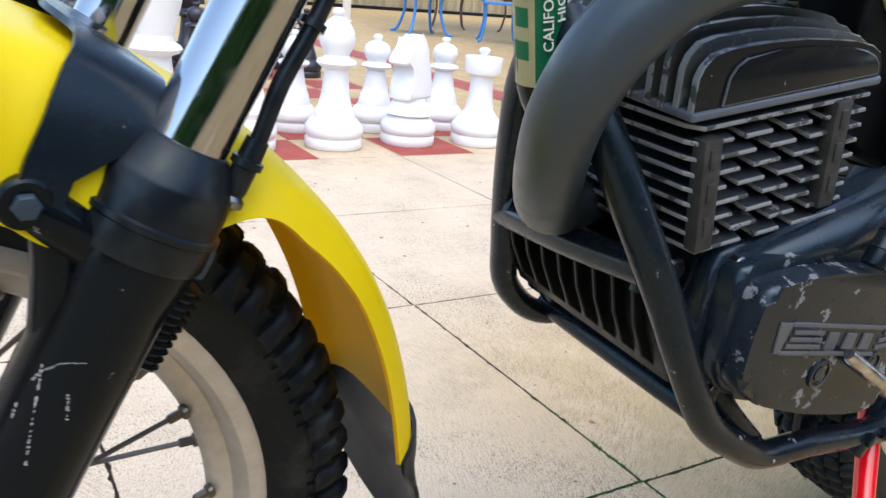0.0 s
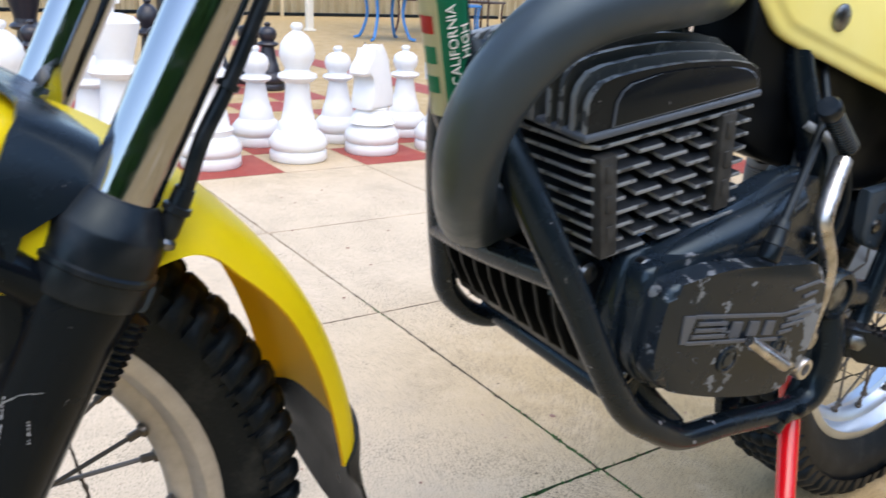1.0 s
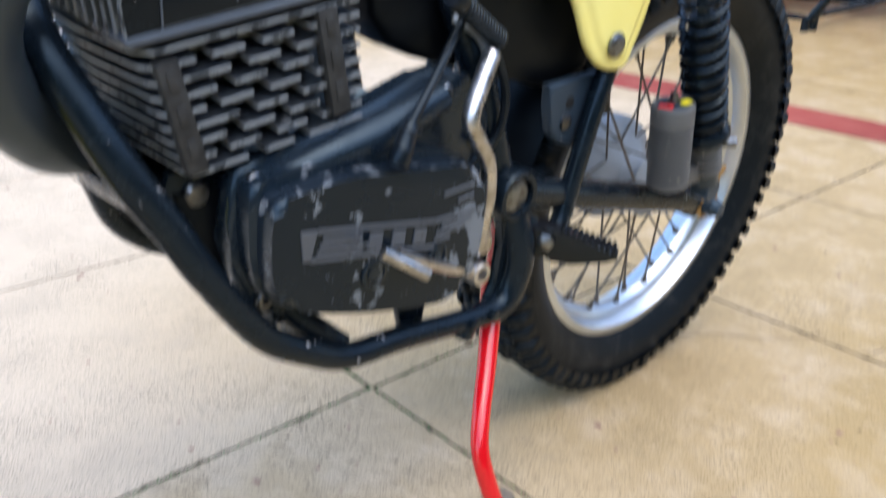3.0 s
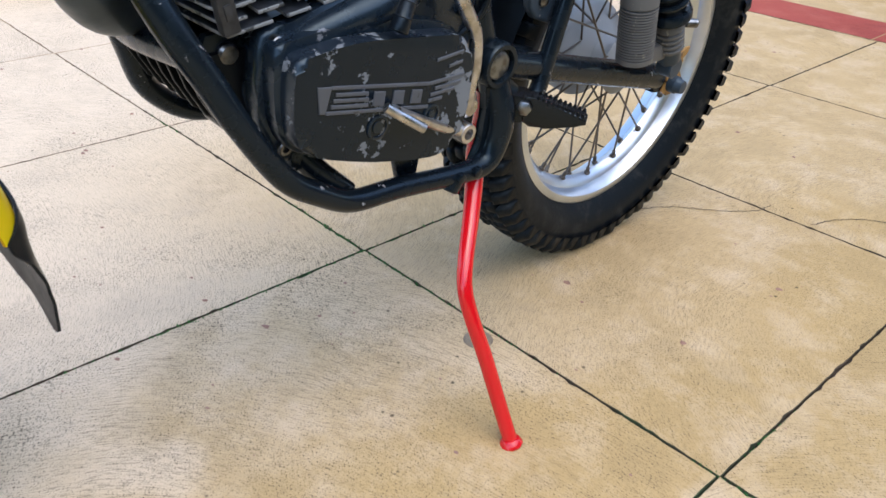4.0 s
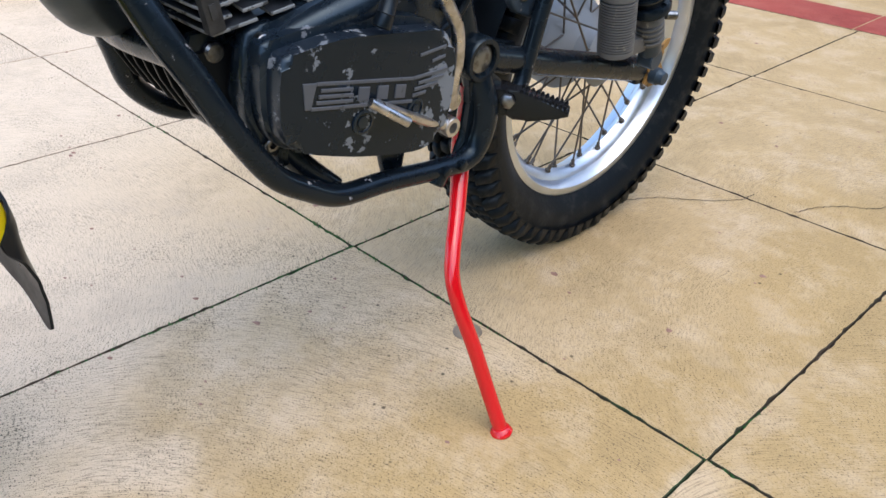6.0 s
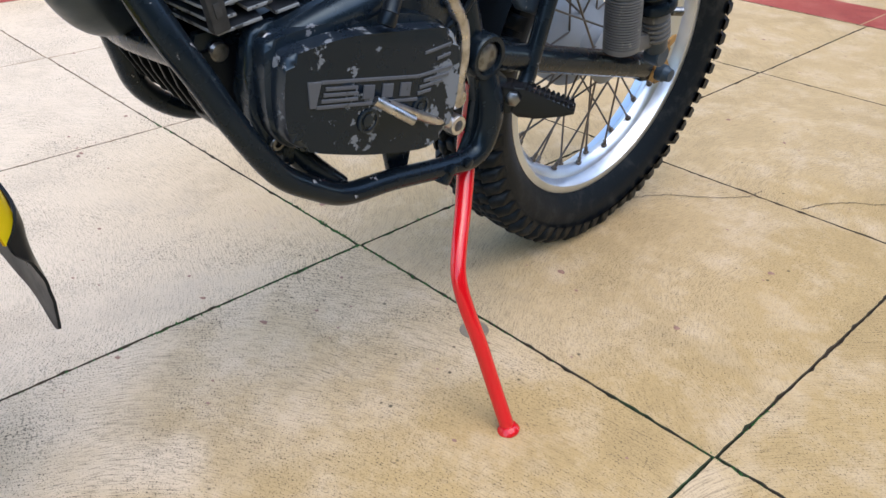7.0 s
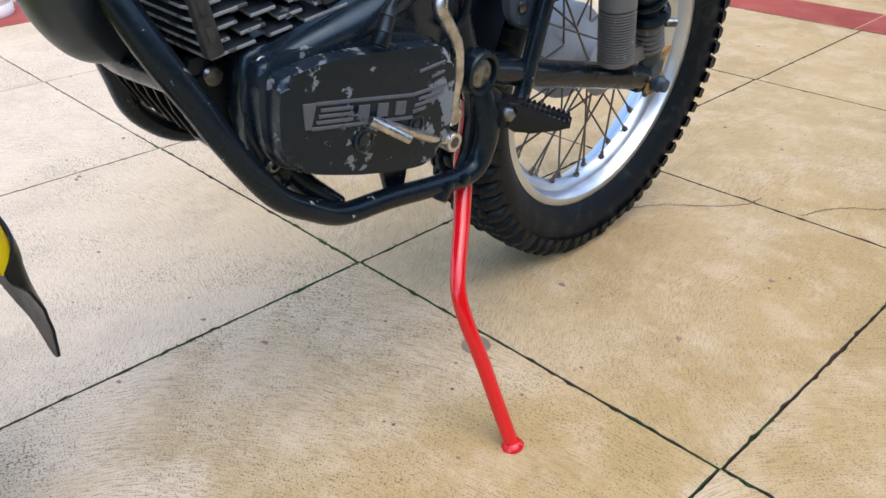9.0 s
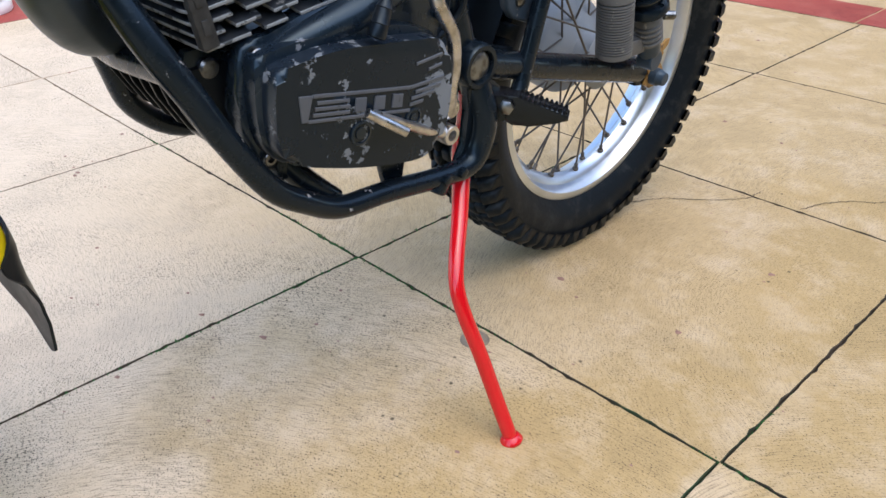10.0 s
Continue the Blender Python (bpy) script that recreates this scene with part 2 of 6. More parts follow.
M_EXHAUST = worn("satin_black_exhaust", (0.032, 0.043, 0.055), (0.06, 0.06, 0.06), 0.72, 16.0, 0.36, gloss=0.55)
M_PEG = worn("glossy_black_peg", (0.008, 0.008, 0.009), (0.10, 0.05, 0.04), 0.66, 50.0, 0.13, gloss=0.38)
M_BOX = worn("black_airbox_plastic", (0.003, 0.0035, 0.0045), (0.010, 0.010, 0.011), 0.74, 20.0, 0.36, gloss=0.20)

M_RUBBER = material("tyre_rubber", (0.020, 0.020, 0.021), 0.50)
M_RUBBER.node_tree.nodes["Principled BSDF"].inputs["Specular Tint"].default_value = (0.70, 0.88, 1.0, 1)
M_RUBBER.node_tree.nodes["Principled BSDF"].inputs["Specular IOR Level"].default_value = 0.20
_v = coords(M_RUBBER)
set_in(M_RUBBER, "Base Color", mix(M_RUBBER, ramp(M_RUBBER, noise_tex(M_RUBBER, _v, 30.0, 6.0, 0.7), [(0.50, g(0)), (0.76, g(0.8))]), (0.0030, 0.0048, 0.0072), (0.034, 0.035, 0.034)))
bump(M_RUBBER, noise_tex(M_RUBBER, _v, 300.0), 0.25, 0.001)
M_GRIP = material("black_rubber", (0.006, 0.006, 0.007), 0.30)
M_GRIP.node_tree.nodes["Principled BSDF"].inputs["Specular Tint"].default_value = (0.70, 0.88, 1.0, 1)
M_GRIP.node_tree.nodes["Principled BSDF"].inputs["Specular IOR Level"].default_value = 0.3
_v = coords(M_GRIP)
set_in(M_GRIP, "Base Color", ramp(M_GRIP, noise_tex(M_GRIP, _v, 60.0, 5.0), [(0.45, (0.004, 0.006, 0.009)), (0.8, (0.020, 0.022, 0.025))]))
M_FLAP = worn("scratched_black_mud_flap", (0.0075, 0.0085, 0.0105), (0.06, 0.06, 0.06), 0.66, 60.0, 0.34, gloss=0.22)
M_STRIP = material("rubber_fin_strip", (0.035, 0.033, 0.03), 0.7)
_v = coords(M_STRIP)
set_in(M_STRIP, "Base Color", ramp(M_STRIP, noise_tex(M_STRIP, _v, 70.0, 5.0), [(0.35, (0.014, 0.015, 0.015)), (0.75, (0.040, 0.041, 0.040))]))

M_CHROME = material("chrome", (0.40, 0.42, 0.45), 0.07, 1.0)
_v = coords(M_CHROME)
set_in(M_CHROME, "Roughness", ramp(M_CHROME, noise_tex(M_CHROME, _v, 90.0, 5.0), [(0.45, g(0.06)), (0.75, g(0.22))]))
M_LEVER = material("dulled_chrome_lever", (0.60, 0.60, 0.61), 0.24, 1.0)
_v = coords(M_LEVER)
set_in(M_LEVER, "Base Color", ramp(M_LEVER, noise_tex(M_LEVER, _v, 60.0, 6.0), [(0.35, (0.34, 0.33, 0.31)), (0.6, (0.62, 0.62, 0.63))]))
set_in(M_LEVER, "Roughness", ramp(M_LEVER, noise_tex(M_LEVER, _v, 90.0, 5.0), [(0.40, g(0.27)), (0.75, g(0.48))]))
M_STEEL = material("dull_steel", (0.42, 0.42, 0.43), 0.34, 1.0)
_v = coords(M_STEEL)
set_in(M_STEEL, "Base Color", ramp(M_STEEL, noise_tex(M_STEEL, _v, 80.0, 6.0), [(0.35, (0.10, 0.10, 0.10)), (0.6, (0.25, 0.27, 0.29))]))
M_ALU = material("satin_aluminium", (0.66, 0.72, 0.79), 0.36, 1.0)
_v = coords(M_ALU)
set_in(M_ALU, "Roughness", ramp(M_ALU, noise_tex(M_ALU, _v, 25.0, 4.0), [(0.35, g(0.31)), (0.7, g(0.44))]))
set_in(M_ALU, "Base Color", ramp(M_ALU, noise_tex(M_ALU, _v, 12.0, 5.0), [(0.35, (0.56, 0.62, 0.69)), (0.65, (0.70, 0.76, 0.83))]))
M_OLDALU = material("dull_oxidised_aluminium", (0.52, 0.50, 0.46), 0.5, 0.55)
_v = coords(M_OLDALU)
set_in(M_OLDALU, "Base Color", ramp(M_OLDALU, noise_tex(M_OLDALU, _v, 18.0, 7.0, 0.7), [(0.3, (0.40, 0.38, 0.34)), (0.65, (0.60, 0.58, 0.54))]))
M_HUB = worn("grey_cast_alloy", (0.25, 0.275, 0.30), (0.36, 0.37, 0.38), 0.66, 30.0, 0.45, 0.0)
M_RESERVOIR = worn("grey_anodised_alloy", (0.105, 0.104, 0.100), (0.22, 0.21, 0.19), 0.62, 60.0, 0.45, 0.3)
M_OLDGREY = worn("grey_painted_plate", (0.026, 0.040, 0.058), (0.22, 0.22, 0.22), 0.7, 30.0, 0.4)
M_RUSTY = worn("yellowed_zinc", (0.30, 0.17, 0.05), (0.12, 0.07, 0.04), 0.6, 80.0, 0.45, 0.0)
M_SPOKE = material("dull_spoke_wire", (0.13, 0.115, 0.10), 0.38, 0.85)

M_YELLOW = material("yellow_plastic", (0.84, 0.70, 0.010), 0.34)
M_YELLOW.node_tree.nodes["Principled BSDF"].inputs["Specular IOR Level"].default_value = 0.25
_v = coords(M_YELLOW)
set_in(M_YELLOW, "Base Color", mix(M_YELLOW, ramp(M_YELLOW, noise_tex(M_YELLOW, _v, 14.0, 7.0, 0.7), [(0.64, g(0)), (0.85, g(0.5))]), (0.84, 0.70, 0.010), (0.50, 0.34, 0.02)))
bump(M_YELLOW, noise_tex(M_YELLOW, _v, 90.0), 0.06, 0.001)
# guard's inside: grime blotches over an orange that includes shade and bounced light
M_YELLOWIN = material("shaded_grimy_yellow_plastic", (0.80, 0.50, 0.010), 0.5)
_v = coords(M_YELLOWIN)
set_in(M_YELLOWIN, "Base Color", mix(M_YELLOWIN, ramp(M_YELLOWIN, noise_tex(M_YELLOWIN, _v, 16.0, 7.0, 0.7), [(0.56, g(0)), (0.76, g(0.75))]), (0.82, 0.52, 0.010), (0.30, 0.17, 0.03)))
# thin plastic lets some light through
for _m, _thin in ((M_YELLOW, 0.30), (M_YELLOWIN, 0.48)):
    _t = node(_m, "ShaderNodeBsdfTranslucent", Color=(0.88, 0.58, 0.01, 1))
    _x = node(_m, "ShaderNodeMixShader", Fac=_thin)
    _o = [n for n in _m.node_tree.nodes if n.bl_idname == "ShaderNodeOutputMaterial"][0]
    link(_m, _m.node_tree.nodes["Principled BSDF"].outputs[0], _x.inputs[1])
    link(_m, _t.outputs[0], _x.inputs[2])
    link(_m, _x.outputs[0], _o.inputs["Surface"])
M_CREAM = material("faded_yellow_plastic", (0.80, 0.70, 0.20), 0.36, 0.0, 0.1)
_v = coords(M_CREAM)
set_in(M_CREAM, "Base Color", ramp(M_CREAM, noise_tex(M_CREAM, _v, 5.0, 5.0, 0.6), [(0.3, (0.78, 0.66, 0.15)), (0.7, (0.83, 0.75, 0.28))]))
bump(M_CREAM, noise_tex(M_CREAM, _v, 60.0), 0.05, 0.001)
M_RED = material("glossy_red_paint", (0.56, 0.004, 0.010), 0.16, 0.0, 0.4)
_v = coords(M_RED)
bump(M_RED, noise_tex(M_RED, _v, 60.0), 0.12, 0.001)
M_DECAL = material("yellow_decal", (0.85, 0.72, 0.01), 0.35)
M_INK = material("black_ink", (0.01, 0.01, 0.01), 0.5)
M_GREEN = material("green_sticker", (0.010, 0.24, 0.115), 0.38)
M_STICKER = material("cream_sticker", (0.66, 0.62, 0.38), 0.38)
M_WHITEINK = material("pale_ink", (0.72, 0.74, 0.66), 0.45)
M_REDINK = material("red_ink", (0.55, 0.03, 0.03), 0.45)
M_LOGO = worn("bare_alloy_relief", (0.085, 0.09, 0.10), (0.05, 0.05, 0.05), 0.62, 60.0, 0.42, 0.0)
M_SCRAPE = material("scraped_bare_metal", (0.27, 0.28, 0.29), 0.5)
M_HOLE = material("dark_recess", (0.003, 0.003, 0.003), 0.9)


def plain(name, a, b, rough, scale=8.0, bs=0.1, rough2=None):
    m = material(name, a, rough)
    v = coords(m)
    set_in(m, "Base Color", ramp(m, noise_tex(m, v, scale, 6.0, 0.65), [(0.3, a), (0.72, b)]))
    bump(m, noise_tex(m, v, scale * 12), bs, 0.002)
    return m


M_WPIECE = plain("white_plastic", (0.80, 0.80, 0.80), (0.74, 0.74, 0.73), 0.38, 9.0, 0.03)
M_BPIECE = plain("black_plastic", (0.012, 0.013, 0.02), (0.03, 0.03, 0.04), 0.35, 9.0, 0.03)
M_FENCE = plain("cream_fence_sheet", (0.60, 0.50, 0.33), (0.52, 0.42, 0.27), 0.5, 2.0, 0.05)
M_BLUE = plain("blue_painted_iron", (0.05, 0.26, 0.68), (0.04, 0.20, 0.55), 0.35, 20.0, 0.1)
M_BROWN = plain("brown_painted_iron", (0.10, 0.035, 0.025), (0.06, 0.025, 0.02), 0.45, 20.0, 0.1)
M_POST = plain("white_painted_post", (0.80, 0.78, 0.72), (0.72, 0.69, 0.62), 0.5, 6.0, 0.1)
M_ORANGE = plain("orange_hammock_cloth", (0.82, 0.17, 0.085), (0.66, 0.10, 0.05), 0.85, 14.0, 0.5)
M_CABINET = plain("pale_grey_enamel", (0.78, 0.80, 0.84), (0.72, 0.74, 0.78), 0.4, 3.0, 0.05)
M_WALL = plain("brown_wall_panel", (0.30, 0.17, 0.12), (0.24, 0.13, 0.10), 0.7, 3.0, 0.2)
M_MOSS = plain("green_moss", (0.014, 0.070, 0.014), (0.040, 0.160, 0.035), 0.9, 60.0, 0.3)
M_CAP = plain("dull_bronze_cap", (0.24, 0.19, 0.13), (0.15, 0.12, 0.09), 0.6, 90.0, 0.3)
M_YELLOWTAG = plain("bright_yellow_plastic", (0.85, 0.66, 0.02), (0.80, 0.60, 0.02), 0.4, 10.0, 0.02)


# ---------------------------------------------------------------- mesh tools
def smooth(bm, angle=40):
    lim = radians(angle)
    for f in bm.faces:
        f.smooth = True
    for e in bm.edges:
        if len(e.link_faces) == 2 and e.calc_face_angle(0) > lim:
            e.smooth = False


def to_mesh(name, bm, mat, angle=40):
    bmesh.ops.recalc_face_normals(bm, faces=bm.faces)
    smooth(bm, angle)
    me = bpy.data.meshes.new(name)
    bm.to_mesh(me)
    bm.free()
    for m in mat if isinstance(mat, (list, tuple)) else [mat]:
        me.materials.append(m)
    return me


def part(name, bm, mat, parent=None, label="", angle=40):
    ob = new(name, to_mesh(name, bm, mat, angle))
    ob.parent = parent
    if label:
        tagged(ob, label)
    return ob


def share(name, me, parent, m, label=""):
    ob = new(name, me)
    ob.parent = parent
    ob.matrix_basis = m
    if label:
        tagged(ob, label)
    return ob


def thing(name, label, category, m=None, group="", kind=""):
    ob = new(name)
    ob.empty_display_size = 0.05
    if m is not None:
        ob.matrix_world = m
    return tagged(ob, label, category, group, kind)


def join(*bms):
    out = bmesh.new()
    for b in bms:
        me = bpy.data.meshes.new("tmp")
        b.to_mesh(me)
        out.from_mesh(me)
        bpy.data.meshes.remove(me)
        b.free()
    return out


def spline(pts, per=6):
    """Points on a Catmull-Rom curve through pts; each may carry extra values such as a radius."""
    p = [np.array(q, float) for q in pts]
    p = [2 * p[0] - p[1]] + p + [2 * p[-1] - p[-2]]
    out = []
    for a, b, c, d in zip(p, p[1:], p[2:], p[3:]):
        for k in range(per):
            t = k / per
            out.append(0.5 * (2 * b + (c - a) * t + (2 * a - 5 * b + 4 * c - d) * t * t + (3 * b - a - 3 * c + d) * t ** 3))
    out.append(p[-2])
    return out


def tube(pts, r, seg=14, per=6, flat=1.0, flat_axis=None):
    """A round bar along a curve through pts, with caps. r: one radius or one for each point."""
    rs = list(r) if isinstance(r, (list, tuple)) else [r] * len(pts)
    q = spline([(*a, b) for a, b in zip(pts, rs)], per) if per else [np.array((*a, b), float) for a, b in zip(pts, rs)]
    bm = bmesh.new()
    up = None
    rings = []
    for i, s in enumerate(q):
        a, b = q[max(i - 1, 0)], q[min(i + 1, len(q) - 1)]
        d = Vector([float(v) for v in b[:3] - a[:3]]).normalized()
        if up is None:
            up = Vector(flat_axis) if flat_axis else d.orthogonal()
        up = (up - d * up.dot(d)).normalized()
        side = d.cross(up)
        c = Vector([float(v) for v in s[:3]])
        sr = float(s[3])
        rings.append([bm.verts.new(c + sr * (math.cos(k) * up * flat + math.sin(k) * side)) for k in (2 * math.pi * j / seg for j in range(seg))])
    for a, b in zip(rings, rings[1:]):
        for j in range(seg):
            bm.faces.new((a[j], a[(j + 1) % seg], b[(j + 1) % seg], b[j]))
    bm.faces.new(rings[0][::-1])
    bm.faces.new(rings[-1])
    return bm


def lathe(profile, seg=32, m=None, closed=False):
    """Turns a profile of (radius, height) round the z axis."""
    bm = bmesh.new()
    rings = []
    for r, h in profile:
        if r < 1e-6:
            rings.append([bm.verts.new((0, 0, h))])
        else:
            rings.append([bm.verts.new((r * math.cos(a), r * math.sin(a), h)) for a in (2 * math.pi * j / seg for j in range(seg))])
    pairs = list(zip(rings, rings[1:])) + ([(rings[-1], rings[0])] if closed else [])
    for a, b in pairs:
        for j in range(seg):
            k = (j + 1) % seg
            if len(a) == 1:
                bm.faces.new((a[0], b[k], b[j]))
            elif len(b) == 1:
                bm.faces.new((a[j], a[k], b[0]))
            else:
                bm.faces.new((a[j], a[k], b[k], b[j]))
    if not closed:
        for ring in (rings[0], rings[-1]):
            if len(ring) > 1:
                bm.faces.new(ring)
    if m is not None:
        bm.transform(m)
    return bm


def axis_matrix(a, b):
    """From a along a to b: z runs from a to b."""
    a, b = Vector(a), Vector(b)
    return Matrix.Translation(a) @ (b - a).to_track_quat("Z", "Y").to_matrix().to_4x4()


def rod(a, b, profile, seg=24):
    """A turned body whose profile (radius, share of the way) runs from a to b."""
    n = (Vector(b) - Vector(a)).length
    return lathe([(r, h * n) for r, h in profile], seg, axis_matrix(a, b))


def cyl(a, b, r, seg=20, edge=0.0015):
    n = (Vector(b) - Vector(a)).length
    e = min(edge, r * 0.4, n * 0.4)
    return lathe([(r - e, 0), (r, e), (r, n - e), (r - e, n)], seg, axis_matrix(a, b))


def box(size, m=None, bevel=0.003, seg=2):
    bm = bmesh.new()
    bmesh.ops.create_cube(bm, size=1.0, matrix=Matrix.Diagonal((*size, 1)))
    if bevel:
        bmesh.ops.bevel(bm, geom=bm.edges[:], offset=bevel, segments=seg, profile=0.6, affect="EDGES")
    if m is not None:
        bm.transform(m)
    return bm


def prism(outline, x0, x1, bevel=0.003, seg=2, shape=None, rounds=0):
    """A plate: an outline of (y, z) from x0 to x1. shape(y, z) shifts x; rounds: smoothing of the outline."""
    pts = [tuple(p) for p in outline]
    if rounds:
        q = [np.array(p, float) for p in [pts[-1]] + pts + pts[:2]]
        pts = []
        for a, b, c, d in zip(q, q[1:], q[2:], q[3:]):
            for k in range(rounds):
                t = k / rounds
                pts.append(tuple(0.5 * (2 * b + (c - a) * t + (2 * a - 5 * b + 4 * c - d) * t * t + (3 * b - a - 3 * c + d) * t ** 3)))
    bm = bmesh.new()
    lo = [bm.verts.new((x0, y, z)) for y, z in pts]
    hi = [bm.verts.new((x1, y, z)) for y, z in pts]
    n = len(pts)
    top = bm.faces.new(hi)
    bot = bm.faces.new(lo[::-1])
    for i in range(n):
        bm.faces.new((lo[i], lo[(i + 1) % n], hi[(i + 1) % n], hi[i]))
    if bevel:
        bmesh.ops.bevel(bm, geom=list(top.edges) + list(bot.edges), offset=bevel, segments=seg, profile=0.55, affect="EDGES")
    if shape:
        for v in bm.verts:
            v.co.x += shape(v.co.y, v.co.z)
    return bm


def letters(text, size, depth, m, bold=0.0):
    """Raised writing in the built-in font."""
    cu = bpy.data.curves.new("writing", "FONT")
    cu.body, cu.size, cu.extrude, cu.align_x, cu.align_y = text, size, depth, "CENTER", "CENTER"
    cu.resolution_u = 2
    cu.offset = bold
    ob = bpy.data.objects.new("writing", cu)
    dg = bpy.context.evaluated_depsgraph_get()
    scene.collection.objects.link(ob)
    dg.update()
    me = bpy.data.meshes.new_from_object(ob.evaluated_get(dg))
    bm = bmesh.new()
    bm.from_mesh(me)
    bpy.data.objects.remove(ob)
    bpy.data.meshes.remove(me)
    bm.transform(m)
    return bm

# ---------------------------------------------------------------- the motorcycle
# x: to the machine's left, y: to its rear, z: up, from the rear axle's middle.
AXLE = Vector((0.2016, 0.3597, 0.3063))
LEFT = Vector((0.99526, 0.0235, -0.0944)).normalized()
REAR = Vector((0, 0, 1)).cross(LEFT).normalized()
UP = LEFT.cross(REAR)
TURN = Matrix((LEFT, REAR, UP)).transposed().to_4x4()
BASE_Z = 0.306
bike = thing("motorcycle", "old yellow and black trials motorcycle leaning on a red side stand", "motorcycle", Matrix.Translation(AXLE) @ TURN @ Matrix.Translation((0, 0, -BASE_Z)))


def bp(name, bm, mat, parent=None, label="", angle=40):
    ob = part(name, bm, mat, parent or bike, label, angle)
    if parent is None:
        ob.location = (0, 0, BASE_Z)
    return ob


SHIFT = Vector((0.0108, -0.0410, 0.0165))


def rear_end(bm):
    """The rear end sits a little forward and to the left of the plan; the shift fades out towards the pivot."""
    for v in bm.verts:
        v.co += SHIFT * min(1.0, max(0.0, (v.co.y + 0.44) / 0.44))
    return bm


def blocks(rows, n, radius, depth, c):
    """Tread blocks: rows of (lateral place, width, length, tilt, phase)."""
    vs, fs = [], []
    rnd = random.Random(5)
    for x, w, ln, tilt, ph, drop in rows:
        for i in range(n):
            a = 2 * math.pi * (i + ph) / n
            jig = rnd.uniform(-0.0022, 0.0008)
            a += rnd.uniform(-0.004, 0.004)
            base = len(vs)
            for h, k in ((-0.009, 1.04), (depth * 0.74 + jig, 0.92), (depth + jig, 0.66)):
                for sx, sy in ((-1, -1), (1, -1), (1, 1), (-1, 1)):
                    lx = x + sx * w * k / 2
                    rr = radius - drop + h - (abs(lx) - abs(x)) * math.tan(tilt)
                    lx += math.copysign(math.sin(tilt) * h, x) if x else 0
                    aa = a + sy * ln * k / 2 / radius
                    vs.append((lx, rr * math.cos(aa), rr * math.sin(aa)))
            b = base
            fs += [(b + 8, b + 9, b + 10, b + 11)] + [(b + o + j, b + o + (j + 1) % 4, b + o + 4 + (j + 1) % 4, b + o + 4 + j) for o in (0, 4) for j in range(4)]
    bm = bmesh.new()
    bv = [bm.verts.new(v) for v in vs]
    for f in fs:
        bm.faces.new([bv[i] for i in f])
    return bm


def wheel(name, m, rim_r, tyre_r, half, rows, n, label, hub_parts, spoke_n=36):
    """half: half the tyre's width."""
    turn = axis_matrix((0, 0, 0), (1, 0, 0))
    w = rim_r
    k = half / 0.05
    hw = 0.030 * k
    rim = lathe([(w, hw), (w - 0.003, hw + 0.0015), (w - 0.012, hw), (w - 0.016, hw * 0.80), (w - 0.019, hw * 0.45), (w - 0.030, hw * 0.28), (w - 0.034, 0.0), (w - 0.030, -hw * 0.28), (w - 0.019, -hw * 0.45), (w - 0.016, -hw * 0.80), (w - 0.012, -hw), (w - 0.003, -hw - 0.0015), (w, -hw), (w - 0.008, -hw * 0.8), (w - 0.008, hw * 0.8)], 96, turn, True)
    rim_ob = bp(name, rim, M_ALU if name == "rear_wheel" else M_OLDALU, None, label)
    rim_ob.matrix_basis = Matrix.Translation((0, 0, BASE_Z)) @ m
    t = tyre_r
    deep = 0.0140 if name == "rear_wheel" else 0.0098
    ty = lathe([(w - 0.004, hw - 0.002), (w + 0.004, hw + 0.003), (w + (t - w) * 0.22, half * 0.90), (w + (t - w) * 0.45, half), (w + (t - w) * 0.68, half * 0.97), (t - deep - 0.0090, half * 0.85), (t - deep - 0.0025, half * 0.62), (t - deep - 0.0005, half * 0.3), (t - deep, 0),
                (t - deep - 0.0005, -half * 0.3), (t - deep - 0.0025, -half * 0.62), (t - deep - 0.0090, -half * 0.85), (w + (t - w) * 0.68, -half * 0.97), (w + (t - w) * 0.45, -half), (w + (t - w) * 0.22, -half * 0.90), (w + 0.004, -hw - 0.003), (w - 0.004, -hw + 0.002)], 96, turn, True)
    part("tyre", ty, M_RUBBER, rim_ob, "black knobbly trials tyre, dusty", 50)
    part("tread", blocks(rows, n, t - 0.010, 0.010, None), M_RUBBER, rim_ob, "", 75)
    # faint moulded writing on the tyre wall, as plain bars
    if name == "front_wheel":
        bars = bmesh.new()
        for a0 in (0.35, 0.75, 1.9, 2.6, 3.5, 4.2, 5.4):
            for i in range(7):
                a = a0 + i * 0.040
                rr = w + (t - w) * 0.45
                ob = box((0.0010, 0.011, 0.0030), Matrix.Rotation(a, 4, "X") @ Matrix.Translation((half * 1.0, rr, 0)), 0)
                me = bpy.data.meshes.new("tmp")
                ob.to_mesh(me)
                bars.from_mesh(me)
                bpy.data.meshes.remove(me)
                ob.free()
        tagged(part("sidewall_mark", bars, M_RUBBER, rim_ob), kind="stuff")
    # spokes
    hub_r, flange = hub_parts["r"], hub_parts["x"]
    for i in range(spoke_n):
        side = 1 if i % 2 else -1
        lean = (1 if (i // 2) % 2 else -1) * radians(34)
        a = 2 * math.pi * i / spoke_n
        p0 = Vector((flange * side, hub_r * math.cos(a - lean), hub_r * math.sin(a - lean)))
        p1 = Vector((0.006 * side, (w - 0.033) * math.cos(a), (w - 0.033) * math.sin(a)))
        part("spoke", cyl(p0, p1, 0.0017, 6, 0), M_SPOKE, rim_ob)
        q = p0.lerp(p1, 0.93)
